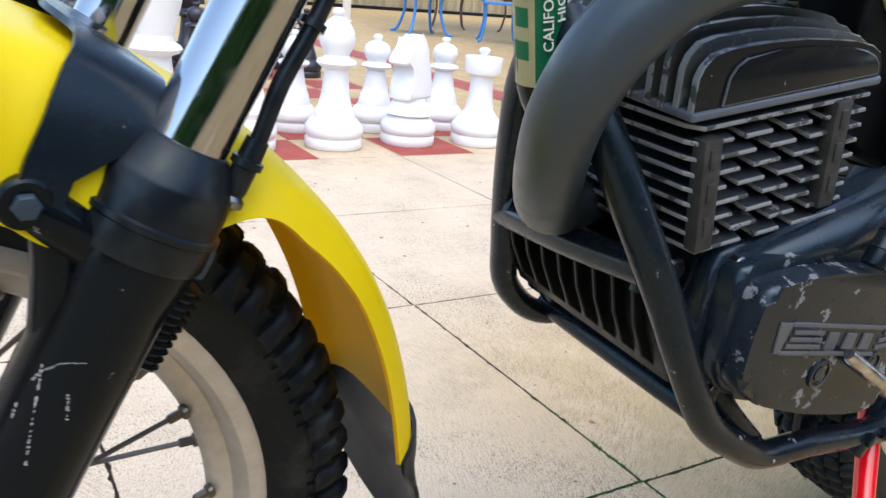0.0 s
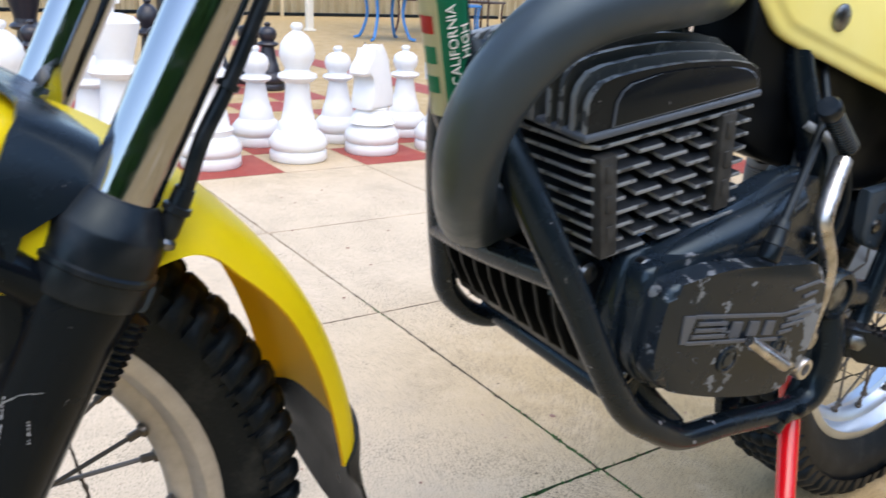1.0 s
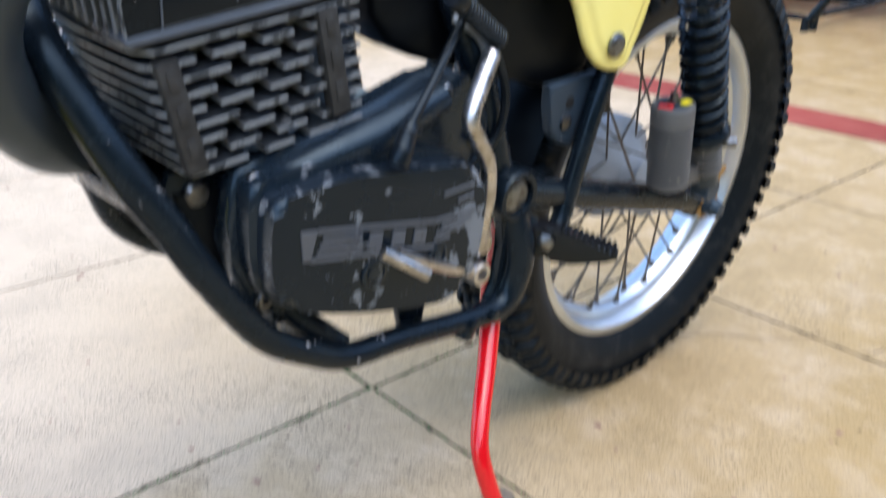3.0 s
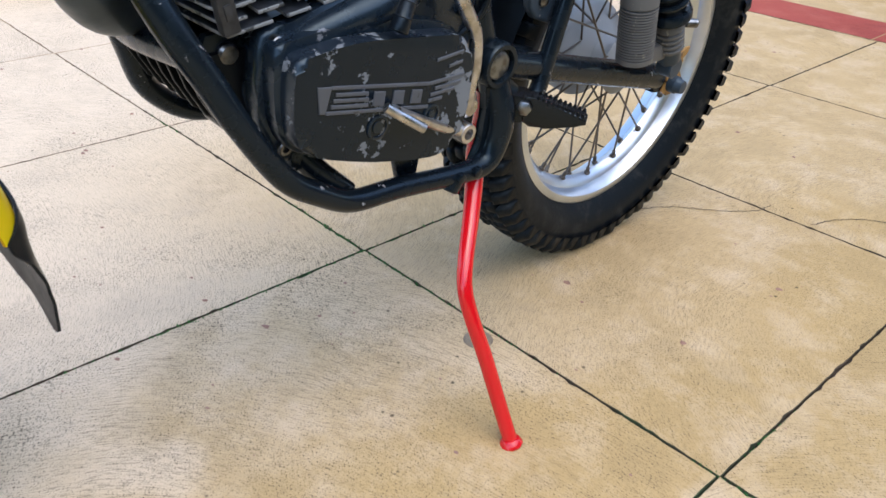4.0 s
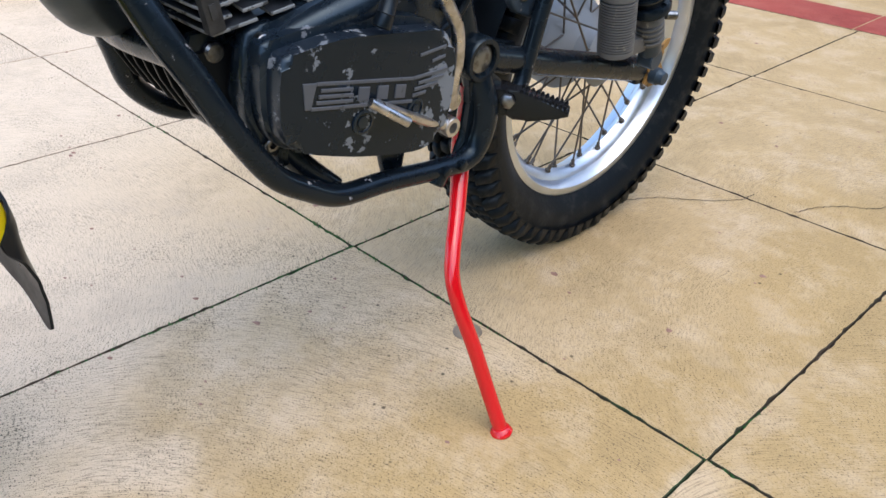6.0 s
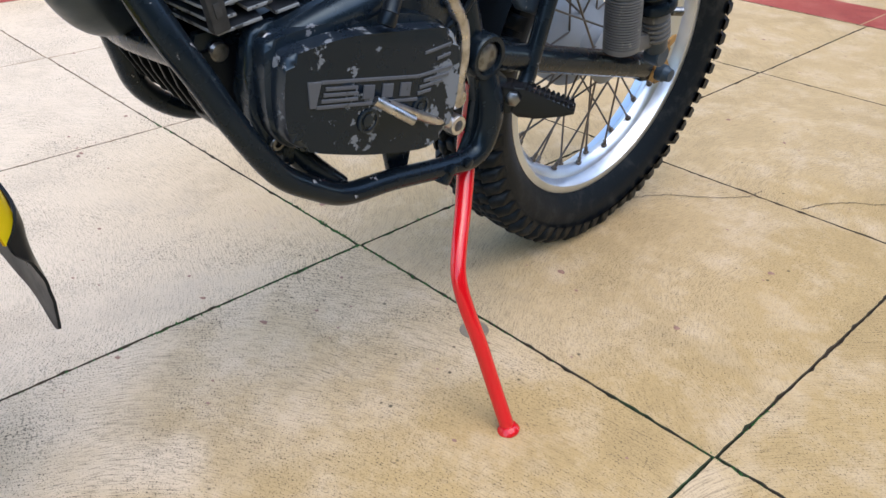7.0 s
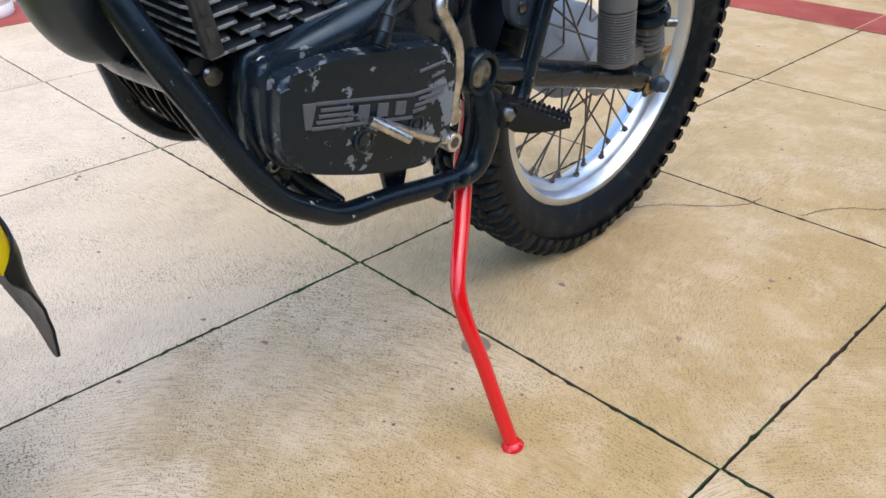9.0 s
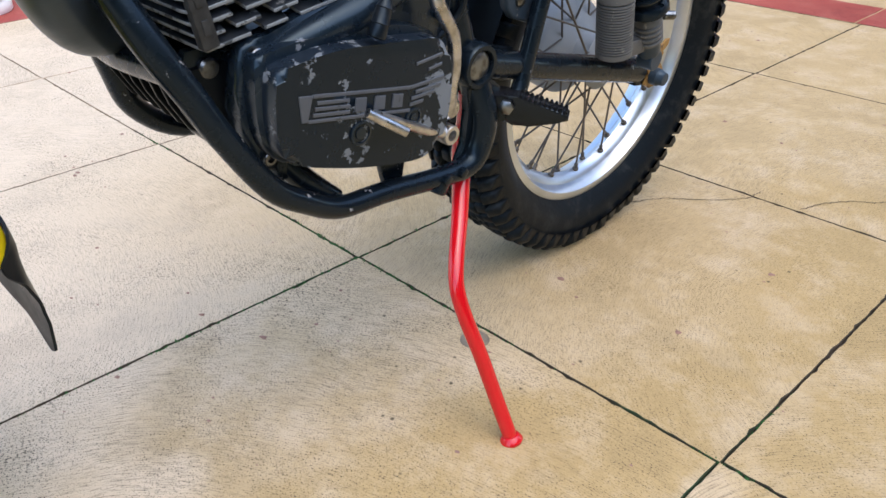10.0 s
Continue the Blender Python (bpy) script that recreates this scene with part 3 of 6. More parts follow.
        part("nipple", join(cyl(q, p1, 0.0032, 8, 0.0008), cyl(p1 - (p1 - q).normalized() * 0.003, p1 + (p1 - q).normalized() * 0.002, 0.0052, 10, 0.001)), M_SPOKE, rim_ob)
    part("hub", lathe(hub_parts["profile"], 40, turn), M_HUB, rim_ob, "grey cast alloy hub")
    return rim_ob


rear_rows = [(0.010, 0.018, 0.0185, 0.05, 0.5, 0.001), (-0.010, 0.018, 0.0185, 0.05, 0.0, 0.001), (0.030, 0.018, 0.0195, 0.30, 0.0, 0.0020), (-0.030, 0.018, 0.0195, 0.30, 0.5, 0.0020), (0.0475, 0.017, 0.0195, 0.80, 0.0, 0.008), (-0.0475, 0.017, 0.0195, 0.80, 0.5, 0.008)]
rear = wheel("rear_wheel", Matrix.Translation(SHIFT) @ Matrix.Rotation(radians(-0.7), 4, "Z") @ Matrix.Rotation(radians(-0.4), 4, "Y"), 0.2335, 0.3178, 0.056, rear_rows, 68, "silver aluminium rear wheel rim", {
    "r": 0.047, "x": 0.026, "profile": [(0.012, -0.092), (0.066, -0.088), (0.075, -0.080), (0.077, -0.045), (0.073, -0.036), (0.050, -0.022), (0.034, -0.010), (0.030, 0.02), (0.044, 0.022), (0.050, 0.026), (0.044, 0.030), (0.030, 0.034), (0.024, 0.07), (0.012, 0.075)]})

STEER = 0.045
RAKE = 0.4415
FD = Vector((0, math.sin(RAKE), math.cos(RAKE)))
FW0 = Vector((0, -math.cos(RAKE), math.sin(RAKE)))
FLEFT = Vector((1, 0, 0)) * math.cos(STEER) - FW0 * math.sin(STEER)
FFWD = FW0 * math.cos(STEER) + Vector((1, 0, 0)) * math.sin(STEER)
FC = Vector((0.006, -1.2573, 0.0045))
fm = Matrix((FLEFT, -FFWD, FLEFT.cross(-FFWD))).transposed().to_4x4()
fm.translation = FC
front_rows = [(0.0, 0.019, 0.0155, 0.0, 0.0, 0.0), (0.020, 0.014, 0.0150, 0.35, 0.5, 0.002), (-0.020, 0.014, 0.0150, 0.35, 0.5, 0.002), (0.0325, 0.012, 0.0145, 0.85, 0.0, 0.009), (-0.0325, 0.012, 0.0145, 0.85, 0.0, 0.009)]
front = wheel("front_wheel", fm, 0.2405, 0.3020, 0.041, front_rows, 78, "pale grey aluminium front wheel rim", {
    "r": 0.05, "x": 0.028, "profile": [(0.010, -0.06), (0.03, -0.055), (0.055, -0.03), (0.05, -0.02), (0.04, 0.0), (0.05, 0.02), (0.055, 0.03), (0.03, 0.055), (0.010, 0.06)]})

# ---- frame
FRAME_L = [(0.01, -0.822, 0.345), (0.028, -0.826, 0.332), (0.058, -0.831, 0.303), (0.083, -0.817, 0.260), (0.103, -0.801, 0.2185), (0.1145, -0.779, 0.176), (0.1225, -0.761, 0.140), (0.130, -0.722, 0.080), (0.1345, -0.685, 0.052), (0.136, -0.645, 0.032), (0.138, -0.585, 0.028), (0.14, -0.502, 0.0175), (0.139, -0.460, 0.017), (0.137, -0.441, 0.037), (0.134, -0.436, 0.075), (0.117, -0.446, 0.130)]
frame_tubes = [0.0142] * 4 + [0.0138, 0.0134, 0.0128, 0.0124, 0.0118, 0.0118, 0.0138, 0.0150, 0.0150]
chassis = bp("frame", tube(FRAME_L, [0.0142] * 4 + [0.0136, 0.0130, 0.0125, 0.0122, 0.0120, 0.0120, 0.0118, 0.0120, 0.0140, 0.0165, 0.0175, 0.0175], 16, 5), M_BLACK, None, "black painted tubular steel frame, scuffed")
FRAME_R = [(0.000, -0.822, 0.345), (-0.022, -0.815, 0.325), (-0.048, -0.803, 0.288), (-0.068, -0.787, 0.243), (-0.088, -0.768, 0.190), (-0.106, -0.747, 0.130), (-0.122, -0.722, 0.072), (-0.131, -0.665, 0.028), (-0.136, -0.585, 0.020), (-0.140, -0.495, 0.016), (-0.140, -0.458, 0.030), (-0.136, -0.440, 0.080), (-0.131, -0.440, 0.126)]
part("frame_tube", tube(FRAME_R, frame_tubes, 16, 5), M_BLACK, chassis)
part("frame_tube", tube([(0.005, -0.903, 0.60), (0.005, -0.872, 0.47), (0.005, -0.844, 0.355), (0.005, -0.831, 0.30), (0.02, -0.82, 0.27)], [0.0186, 0.0186, 0.0176, 0.0165, 0.012], 18, 5), M_BLACK, chassis)
part("frame_tube", tube([(-0.132, -0.657, 0.038), (-0.06, -0.656, 0.037), (0.05, -0.652, 0.035), (0.134, -0.648, 0.034)], 0.0125, 14, 5), M_BLACK, chassis)
part("frame_tube", tube([(0.100, -0.790, 0.198), (0.0, -0.783, 0.180), (-0.096, -0.760, 0.160)], 0.0120, 12, 4), M_BLACK, chassis)
for s in (1, -1):
    part("frame_tube", tube([(0.114 * s, -0.446, 0.12), (0.104 * s, -0.480, 0.235), (0.07 * s, -0.512, 0.35), (0.05 * s, -0.53, 0.46)], [0.016, 0.015, 0.014, 0.014], 14, 5), M_BLACK, chassis)
    part("frame_tube", tube([(0.128 * s, -0.405, 0.070), (0.123 * s, -0.362, 0.071), (0.120 * s, -0.344, 0.120), (0.119 * s, -0.3335, 0.160), (0.117 * s, -0.318, 0.210), (0.112 * s, -0.290, 0.27), (0.105 * s, -0.235, 0.36), (0.10 * s, -0.21, 0.44)], 0.0105, 12, 5), M_BLACK, chassis)
    part("engine_bracket", prism([(-0.765, 0.205), (-0.735, 0.205), (-0.725, 0.18), (-0.74, 0.165), (-0.775, 0.17)], 0.075 * s, 0.083 * s, 0.001), M_BLACK, chassis)
    part("engine_bracket", join(tube([(0.100 * s, -0.692, 0.092), (0.112 * s, -0.672, 0.064), (0.124 * s, -0.640, 0.036)], [0.013, 0.0125, 0.009], 12, 4), box((0.022, 0.026, 0.022), Matrix.Translation((0.104 * s, -0.690, 0.082)), 0.004)), M_BLACK, chassis)
    part("engine_bracket", prism([(-0.585, 0.062), (-0.545, 0.062), (-0.55, 0.028), (-0.575, 0.026)], 0.118 * s, 0.126 * s, 0.001), M_BLACK, chassis)
    part("lower_lug", cyl((0.14 * s, -0.515, 0.003), (0.14 * s, -0.505, 0.020), 0.014), M_BLACK, chassis)
    # pivot boss and its plate
    part("pivot_boss", lathe([(0.010, 0.0), (0.024, 0.0), (0.026, 0.003), (0.026, 0.026), (0.024, 0.029), (0.019, 0.029), (0.018, 0.022), (0.0, 0.022)], 32, axis_matrix((0.112 * s, -0.450, 0.133), (0.2 * s, -0.450, 0.133))), M_BLACK, chassis)
    part("pivot_bolt", join(lathe([(0.0, 0.0), (0.0160, 0.0), (0.0160, 0.0035), (0.0120, 0.0055), (0.0, 0.006)], 24, axis_matrix((0.1335 * s, -0.450, 0.133), (0.2 * s, -0.450, 0.133)))), M_STEEL, chassis)
    part("gusset", prism([(-0.466, 0.118), (-0.432, 0.118), (-0.408, 0.100), (-0.400, 0.080), (-0.412, 0.055), (-0.428, 0.026), (-0.452, 0.010), (-0.474, 0.014), (-0.458, 0.040), (-0.456, 0.080)], 0.124 * s, 0.134 * s, 0.003), M_BLACK, chassis)
for y in (-0.508, -0.482):
    part("frame_bolt", lathe([(0, 0), (0.0065, 0), (0.0065, 0.006), (0.005, 0.007), (0, 0.007)], 6, axis_matrix((0.150, y, 0.021), (0.2, y, 0.021))), M_BLACK, chassis)
part("frame_bolt", lathe([(0, 0), (0.0100, 0), (0.0100, 0.004), (0.0078, 0.0065), (0, 0.007)], 20, axis_matrix((0.083, -0.746, 0.187), (0.15, -0.746, 0.187))), M_STEEL, chassis, "dull rounded engine bolt")

# ---- sticker wrapped round the front down tube
def wrap(a0, a1, z0, z1, mat, name, label="", r0=0.0192):
    bm = bmesh.new()
    p0, p1 = Vector((0.005, -0.831, 0.30)), Vector((0.005, -0.873, 0.475))
    d = (p1 - p0).normalized()
    ex = Vector((1, 0, 0))
    ey = d.cross(ex)
    n = 10
    grid = [[bm.verts.new(p0.lerp(p1, z) + (r0 - 0.002 * (1 - z)) * (math.cos(a) * ex + math.sin(a) * ey)) for a in (radians(a0 + (a1 - a0) * i / n) for i in range(n + 1))] for z in (z0, (z0 + z1) / 2, z1)]
    for u, v in zip(grid, grid[1:]):
        for i in range(n):
            bm.faces.new((u[i], u[i + 1], v[i + 1], v[i]))
    bmesh.ops.solidify(bm, geom=bm.faces[:], thickness=0.0006)
    return part(name, bm, mat, chassis, label)


wrap(-48, 28, 0.02, 1.0, M_GREEN, "green_sticker", "green sticker with pale capital letters")
wrap(-140, -48, 0.02, 1.0, M_STICKER, "cream_sticker", "cream sticker with red and green marks")


def on_tube(ang, z, text, size, mat, name):
    p0, p1 = Vector((0.005, -0.831, 0.30)), Vector((0.005, -0.873, 0.475))
    d = (p1 - p0).normalized()
    ex = Vector((1, 0, 0))
    ey = d.cross(ex)
    nrm = math.cos(radians(ang)) * ex + math.sin(radians(ang)) * ey
    m = Matrix((d, nrm.cross(d), nrm)).transposed().to_4x4()
    m.translation = p0.lerp(p1, z) + nrm * (0.0201 - 0.002 * (1 - z))
    return part(name, letters(text, size, 0.0003, m), mat, chassis)


on_tube(-19, 0.31, "CALIFORNIA", 0.0100, M_WHITEINK, "lettering")
on_tube(11, 0.32, "HIGH", 0.0100, M_WHITEINK, "lettering")
for i, zz in enumerate((0.12, 0.24, 0.36, 0.62, 0.8)):
    wrap(-104 + 6 * (i % 2), -62, zz, zz + 0.07, M_REDINK if i in (2, 4) else M_GREEN, "sticker_mark", r0=0.0196)

# ---- engine
PITCH = radians(9.2)
CO = Vector((0.0, -0.708, 0.306))
cb, ca = Vector((0, math.cos(PITCH), math.sin(PITCH))), Vector((0, -math.sin(PITCH), math.cos(PITCH)))
CYL = Matrix.Translation(CO) @ Matrix.Rotation(radians(-2.9), 4, "Z") @ Matrix((Vector((1, 0, 0)), cb, ca)).transposed().to_4x4()
CASE = [(-0.728, 0.206), (-0.736, 0.150), (-0.722, 0.094), (-0.690, 0.079), (-0.60, 0.069), (-0.525, 0.071), (-0.490, 0.093), (-0.480, 0.15), (-0.484, 0.215), (-0.52, 0.250), (-0.545, 0.264), (-0.62, 0.240), (-0.70, 0.214)]
engine = bp("engine", prism([(y, min(z, 0.196)) for y, z in CASE[:8]] + [(-0.484, 0.190), (-0.50, 0.196), (-0.60, 0.1965)], -0.10, 0.0935, 0.006, 2), M_ENGINE, None, "black painted single-cylinder two-stroke engine, chipped")
part("case_flange", prism(CASE, 0.094, 0.113, 0.007, 4, lambda y, z: 0.06 * (y + 0.66) * min(1, max(0, (z - 0.15) / 0.06)), 3), M_ENGINE, engine, "", 60)
rib = [(0.117, -0.712, 0.199), (0.124, -0.66, 0.214), (0.128, -0.60, 0.229), (0.127, -0.545, 0.247)]
part("case_rib", tube([(x - 0.006, y, z - 0.007) for x, y, z in rib], [0.010, 0.015, 0.017, 0.014], 16, 6), M_ENGINE, engine)
COVER = [(-0.7175, 0.1945), (-0.703, 0.1985), (-0.673, 0.2018), (-0.645, 0.2018), (-0.610, 0.1985), (-0.570, 0.1942), (-0.541, 0.1902), (-0.5265, 0.1815), (-0.5190, 0.1600), (-0.5170, 0.132), (-0.5200, 0.101), (-0.5290, 0.0785), (-0.5450, 0.0680), (-0.565, 0.0660), (-0.607, 0.0735), (-0.648, 0.0840), (-0.699, 0.1020), (-0.7165, 0.1160), (-0.7220, 0.132), (-0.7235, 0.155), (-0.7220, 0.179)]
STEP = [(-0.7265, 0.200), (-0.7185, 0.2050), (-0.690, 0.2090), (-0.650, 0.2105), (-0.606, 0.2085), (-0.569, 0.2030), (-0.540, 0.1940), (-0.522, 0.184), (-0.514, 0.160), (-0.513, 0.130), (-0.517, 0.098), (-0.528, 0.0755), (-0.545, 0.0665), (-0.565, 0.0640), (-0.607, 0.0710), (-0.648, 0.0815), (-0.694, 0.0930), (-0.7165, 0.1085), (-0.7270, 0.132), (-0.7295, 0.158), (-0.7290, 0.182)]


def toe_out(y, z):
    """The engine stands a little askew in the frame."""
    return 0.05 * (y + 0.70)


part("cover_step", prism(STEP, 0.108, 0.1300, 0.0075, 5, toe_out, 3), M_ENGINE, engine, "", 60)
cov = prism(COVER, 0.118, 0.1500, 0.0085, 6, toe_out, 3)
cov.normal_update()
for f in cov.faces:
    f.material_index = 1 if abs(f.normal.x) < 0.97 else 0
part("side_cover", cov, [M_COVER, M_COVEREDGE], engine, "black side cover with flaked paint and a striped badge")
face_l = 0.1502


def relief(outline, rise=0.0012):
    """A flat shape in low relief on the cover's face."""
    return prism(outline, face_l - 0.001, face_l + rise, 0.0004, 1, toe_out)


def badge(y0, z0, y1, z1, h):
    return relief([(y0, z0 - h / 2), (y1, z1 - h / 2), (y1, z1 + h / 2), (y0, z0 + h / 2)])


def bz(y, k):
    """Height on the badge at y; k runs from 0 (top) to 1 (foot). The rear end sweeps up."""
    return 0.1575 - 0.168 * (y + 0.698) + 0.0125 - 0.025 * k + 0.20 * max(0.0, y + 0.572)


part("badge", relief([(-0.7005, bz(-0.700, 0.0)), (-0.686, bz(-0.686, 0.0)), (-0.6925, bz(-0.692, 1.0)), (-0.6985, bz(-0.698, 1.0))]), M_LOGO, engine)
for k, y0, y1 in ((0.04, -0.686, -0.573), (0.30, -0.6815, -0.646), (0.53, -0.6840, -0.646), (0.76, -0.6865, -0.646), (0.985, -0.692, -0.573)):
    part("badge_bar", badge(y0, bz(y0, k), y1, bz(y1, k), 0.0034), M_LOGO, engine)
for k, y0, y1 in ((0.04, -0.573, -0.529), (0.30, -0.566, -0.533), (0.52, -0.571, -0.541), (0.76, -0.573, -0.556)):
    part("badge_bar", badge(y0, bz(y0, k), y1, bz(y1, k), 0.0034), M_LOGO, engine)
for y in (-0.6335, -0.6110, -0.5890):
    w = 0.0070
    part("badge_block", relief([(y - w, bz(y - w, 0.80)), (y + w * 0.8, bz(y + w, 0.80)), (y + w, bz(y + w, 0.26)), (y - w * 0.8, bz(y - w, 0.26))], 0.0014), M_LOGO, engine)
for i in range(2):
    part("cast_mark", badge(-0.566 + i * 0.016, 0.170 - i * 0.009, -0.533, 0.1735 - i * 0.010, 0.003), M_LOGO, engine)
for y, z, r in ((-0.633, 0.1165, 0.0125), (-0.5675, 0.115, 0.0105)):
    px = face_l - 0.002 + toe_out(y, z)
    part("oil_plug", lathe([(r, 0.0), (r, 0.003), (r - 0.0025, 0.0035), (r - 0.003, 0.001), (r - 0.006, 0.001), (r - 0.0065, 0.0028), (0, 0.003)], 24, axis_matrix((px, y, z), (0.3, y, z))), M_ENGINE, engine)


def allen(p, r=0.0072, ln=0.009):
    return lathe([(r - 0.0008, 0), (r, 0.001), (r, ln - 0.001), (r - 0.001, ln), (r * 0.55, ln), (r * 0.5, ln - 0.004), (0, ln - 0.004)], 18, axis_matrix(p, (p[0] + 1, p[1], p[2])))


for p in ((0.109, -0.716, 0.200), (0.120, -0.630, 0.221), (0.110, -0.711, 0.101), (0.117, -0.541, 0.243), (0.112, -0.505, 0.226), (0.118, -0.500, 0.197)):
    part("case_screw", allen(p), M_STEEL, engine, "steel socket screw")
part("cylinder_block", box((0.15, 0.125, 0.10), CYL @ Matrix.Translation((0.0, 0.0, -0.045)), 0.02, 3), M_FIN, engine)

FIN_OUT = [(0.1035, -0.0775), (0.03, -0.0865), (-0.03, -0.0865), (-0.06, -0.070), (-0.085, -0.040), (-0.085, 0.088)]
for i in range(9):
    h = 0.0055 - 0.0110 * i
    k = 1.0 - 0.021 * i
    s0 = -0.0665 + 0.0008 * i
    pts = [(0.112, 0.088 - 0.001 * i)]
    # the tabs between the two rubber strips, broken in slanting rows
    s = 0.058 - 0.0125 * (i % 3)
    if 0 < i:
        while s > -0.040:
            a, b = s, max(s - 0.013, -0.040)
            pts += [(0.112, a), (0.108, a), (0.096, a - 0.001), (0.096, b + 0.001), (0.108, b), (0.112, b)]
            s -= 0.0375
    pts += [(0.112, s0)] + [(x, y * k) for x, y in FIN_OUT]
    bm = bmesh.new()
    lo = [bm.verts.new((x, y, h - 0.0018)) for x, y in pts]
    hi = [bm.verts.new((x, y, h + 0.0014)) for x, y in pts]
    n = len(pts)
    top, bot = bm.faces.new(hi), bm.faces.new(lo[::-1])
    for j in range(n):
        bm.faces.new((lo[j], lo[(j + 1) % n], hi[(j + 1) % n], hi[j]))
    bmesh.ops.bevel(bm, geom=list(top.edges) + list(bot.edges), offset=0.0006, segments=1, affect="EDGES")
    # the tips droop a little
    for v in bm.verts:
        if v.co.x > 0.10:
            v.co.z -= (v.co.x - 0.10) * 0.25
    for f in bm.faces:
        f.material_index = 1 if abs(f.normal.z) < 0.9 else 0
    bm.transform(CYL)
    part("cooling_fin", bm, [M_FIN, M_FINEDGE], engine, "", 30)
for s, h0, h1, w, lean in ((-0.0585, -0.084, -0.004, 0.0155, 0.06), (0.0600, -0.077, 0.003, 0.0160, 0.03)):
    st = box((0.012, w, h1 - h0), CYL @ Matrix.Translation((0.110, s, (h0 + h1) / 2)) @ Matrix.Rotation(lean, 4, "X"), 0.002)
    for k in range(3):
        hk = h1 - (h1 - h0) * (0.16 + 0.30 * k)
        st = join(st, box((0.004, w * 0.42, (h1 - h0) * 0.17), CYL @ Matrix.Translation((0.1155, s - lean * (hk - (h0 + h1) / 2), hk)) @ Matrix.Rotation(lean, 4, "X"), 0.0012))
    part("rubber_strip", st, M_STRIP, engine, "grey-black rubber fin damper strip")
# head: upright plates, side by side
HP = [(-0.081, 0.010), (-0.0793, 0.036), (-0.0758, 0.0428), (-0.068, 0.0493), (-0.055, 0.0510), (-0.025, 0.0514), (0.010, 0.0496), (0.035, 0.0464), (0.060, 0.0425), (0.078, 0.0380), (0.0875, 0.0322), (0.0915, 0.0240), (0.093, 0.014), (0.05, 0.010)]
for i in range(12):
    x = 0.110 - (0.0120 * i if i < 4 else 0.036 + 0.0178 * (i - 3))
    lift = min(i, 11 - i)
    up = 1.0 + 0.10 * min(lift, 3)
    pts = [(y * (1.0 + 0.012 * min(lift, 4)), z * up) for y, z in HP]
    bm = prism(pts, x - 0.0028, x + 0.0028 if i else x + 0.003, 0.0008, 1)
    for f in bm.faces:
        f.material_index = 1 if abs(f.normal.x) < 0.97 else 0
    bm.transform(CYL)
    part("head_fin", bm, [M_HEAD if i == 0 else M_HEADFIN, M_FINEDGE], engine, "", 30)
part("head_base", box((0.200, 0.1745, 0.0062), CYL @ Matrix.Translation((0.0155, 0.00475, 0.0125)), 0.0028, 4), M_RUBSHEEN, engine)
lip = prism([(-0.0585, 0.016), (-0.0555, 0.034), (-0.0505, 0.0408), (-0.042, 0.0450), (-0.015, 0.0466), (0.010, 0.0452), (0.035, 0.0424), (0.055, 0.0393), (0.072, 0.0352), (0.081, 0.0307), (0.086, 0.025), (0.0875, 0.017)], 0.111, 0.1150, 0.0012, 2)
for f in lip.faces:
    f.material_index = 1 if 0.2 < abs(f.normal.x) < 0.97 else 0
lip.transform(CYL)
part("head_panel", lip, [M_HEAD, M_RUBSHEEN], engine, "smooth black outer face of the cylinder head")
part("spark_plug", join(cyl((0.02, -0.70, 0.365), (0.02, -0.70, 0.392), 0.010), cyl((0.02, -0.70, 0.392), (0.03, -0.66, 0.41), 0.008)), M_GRIP, engine)
part("head_nut", lathe([(0, 0), (0.008, 0), (0.008, 0.012), (0.004, 0.013), (0.004, 0.022), (0, 0.022)], 6, CYL @ Matrix.Translation((0.06, 0.05, 0.05))), M_STEEL, engine)
part("head_nut", lathe([(0, 0), (0.006, 0), (0.006, 0.005), (0.003, 0.006), (0.003, 0.011), (0, 0.011)], 6, CYL @ Matrix.Translation((0.08, 0.096, 0.020)) @ Matrix.Rotation(-1.5, 4, "X")), M_OLDGREY, engine)
part("inlet", join(cyl((-0.06, -0.625, 0.335), (-0.06, -0.57, 0.345), 0.026), cyl((-0.06, -0.57, 0.33), (-0.06, -0.57, 0.39), 0.024)), M_OLDGREY, engine, "grey carburettor body")

# ---- lever shaft, wiring boot
part("wire_boot", rod((0.1545, -0.6165, 0.2050), (0.1505, -0.6000, 0.2370), [(0.0, 0), (0.0085, 0.02), (0.0092, 0.1), (0.0085, 0.35), (0.0092, 0.37), (0.0085, 0.40), (0.0075, 0.75), (0.0082, 0.77), (0.0072, 0.80), (0.0055, 1.0), (0, 1.0)]), M_GRIP, engine)
part("wire", tube([(0.1508, -0.6012, 0.235), (0.137, -0.568, 0.2610), (0.1185, -0.5285, 0.2915), (0.100, -0.4950, 0.3100), (0.085, -0.4830, 0.3300), (0.068, -0.4750, 0.3600), (0.050, -0.4800, 0.42)], 0.0038, 10, 6), M_GRIP, engine)
part("wire", tube([(0.125, -0.490, 0.275), (0.13, -0.475, 0.235), (0.128, -0.478, 0.195), (0.115, -0.50, 0.165)], 0.004, 8, 6), M_GRIP, engine)
part("clear_hose", tube([(0.095, -0.512, 0.295), (0.11, -0.498, 0.285), (0.115, -0.489, 0.268), (0.112, -0.486, 0.25)], 0.0042, 10, 5), M_HUB, engine)
part("choke_can", lathe([(0, 0), (0.013, 0), (0.013, 0.034), (0.0145, 0.036), (0.0145, 0.044), (0, 0.044)], 24, Matrix.Translation((0.085, -0.478, 0.232))), M_HUB, engine)

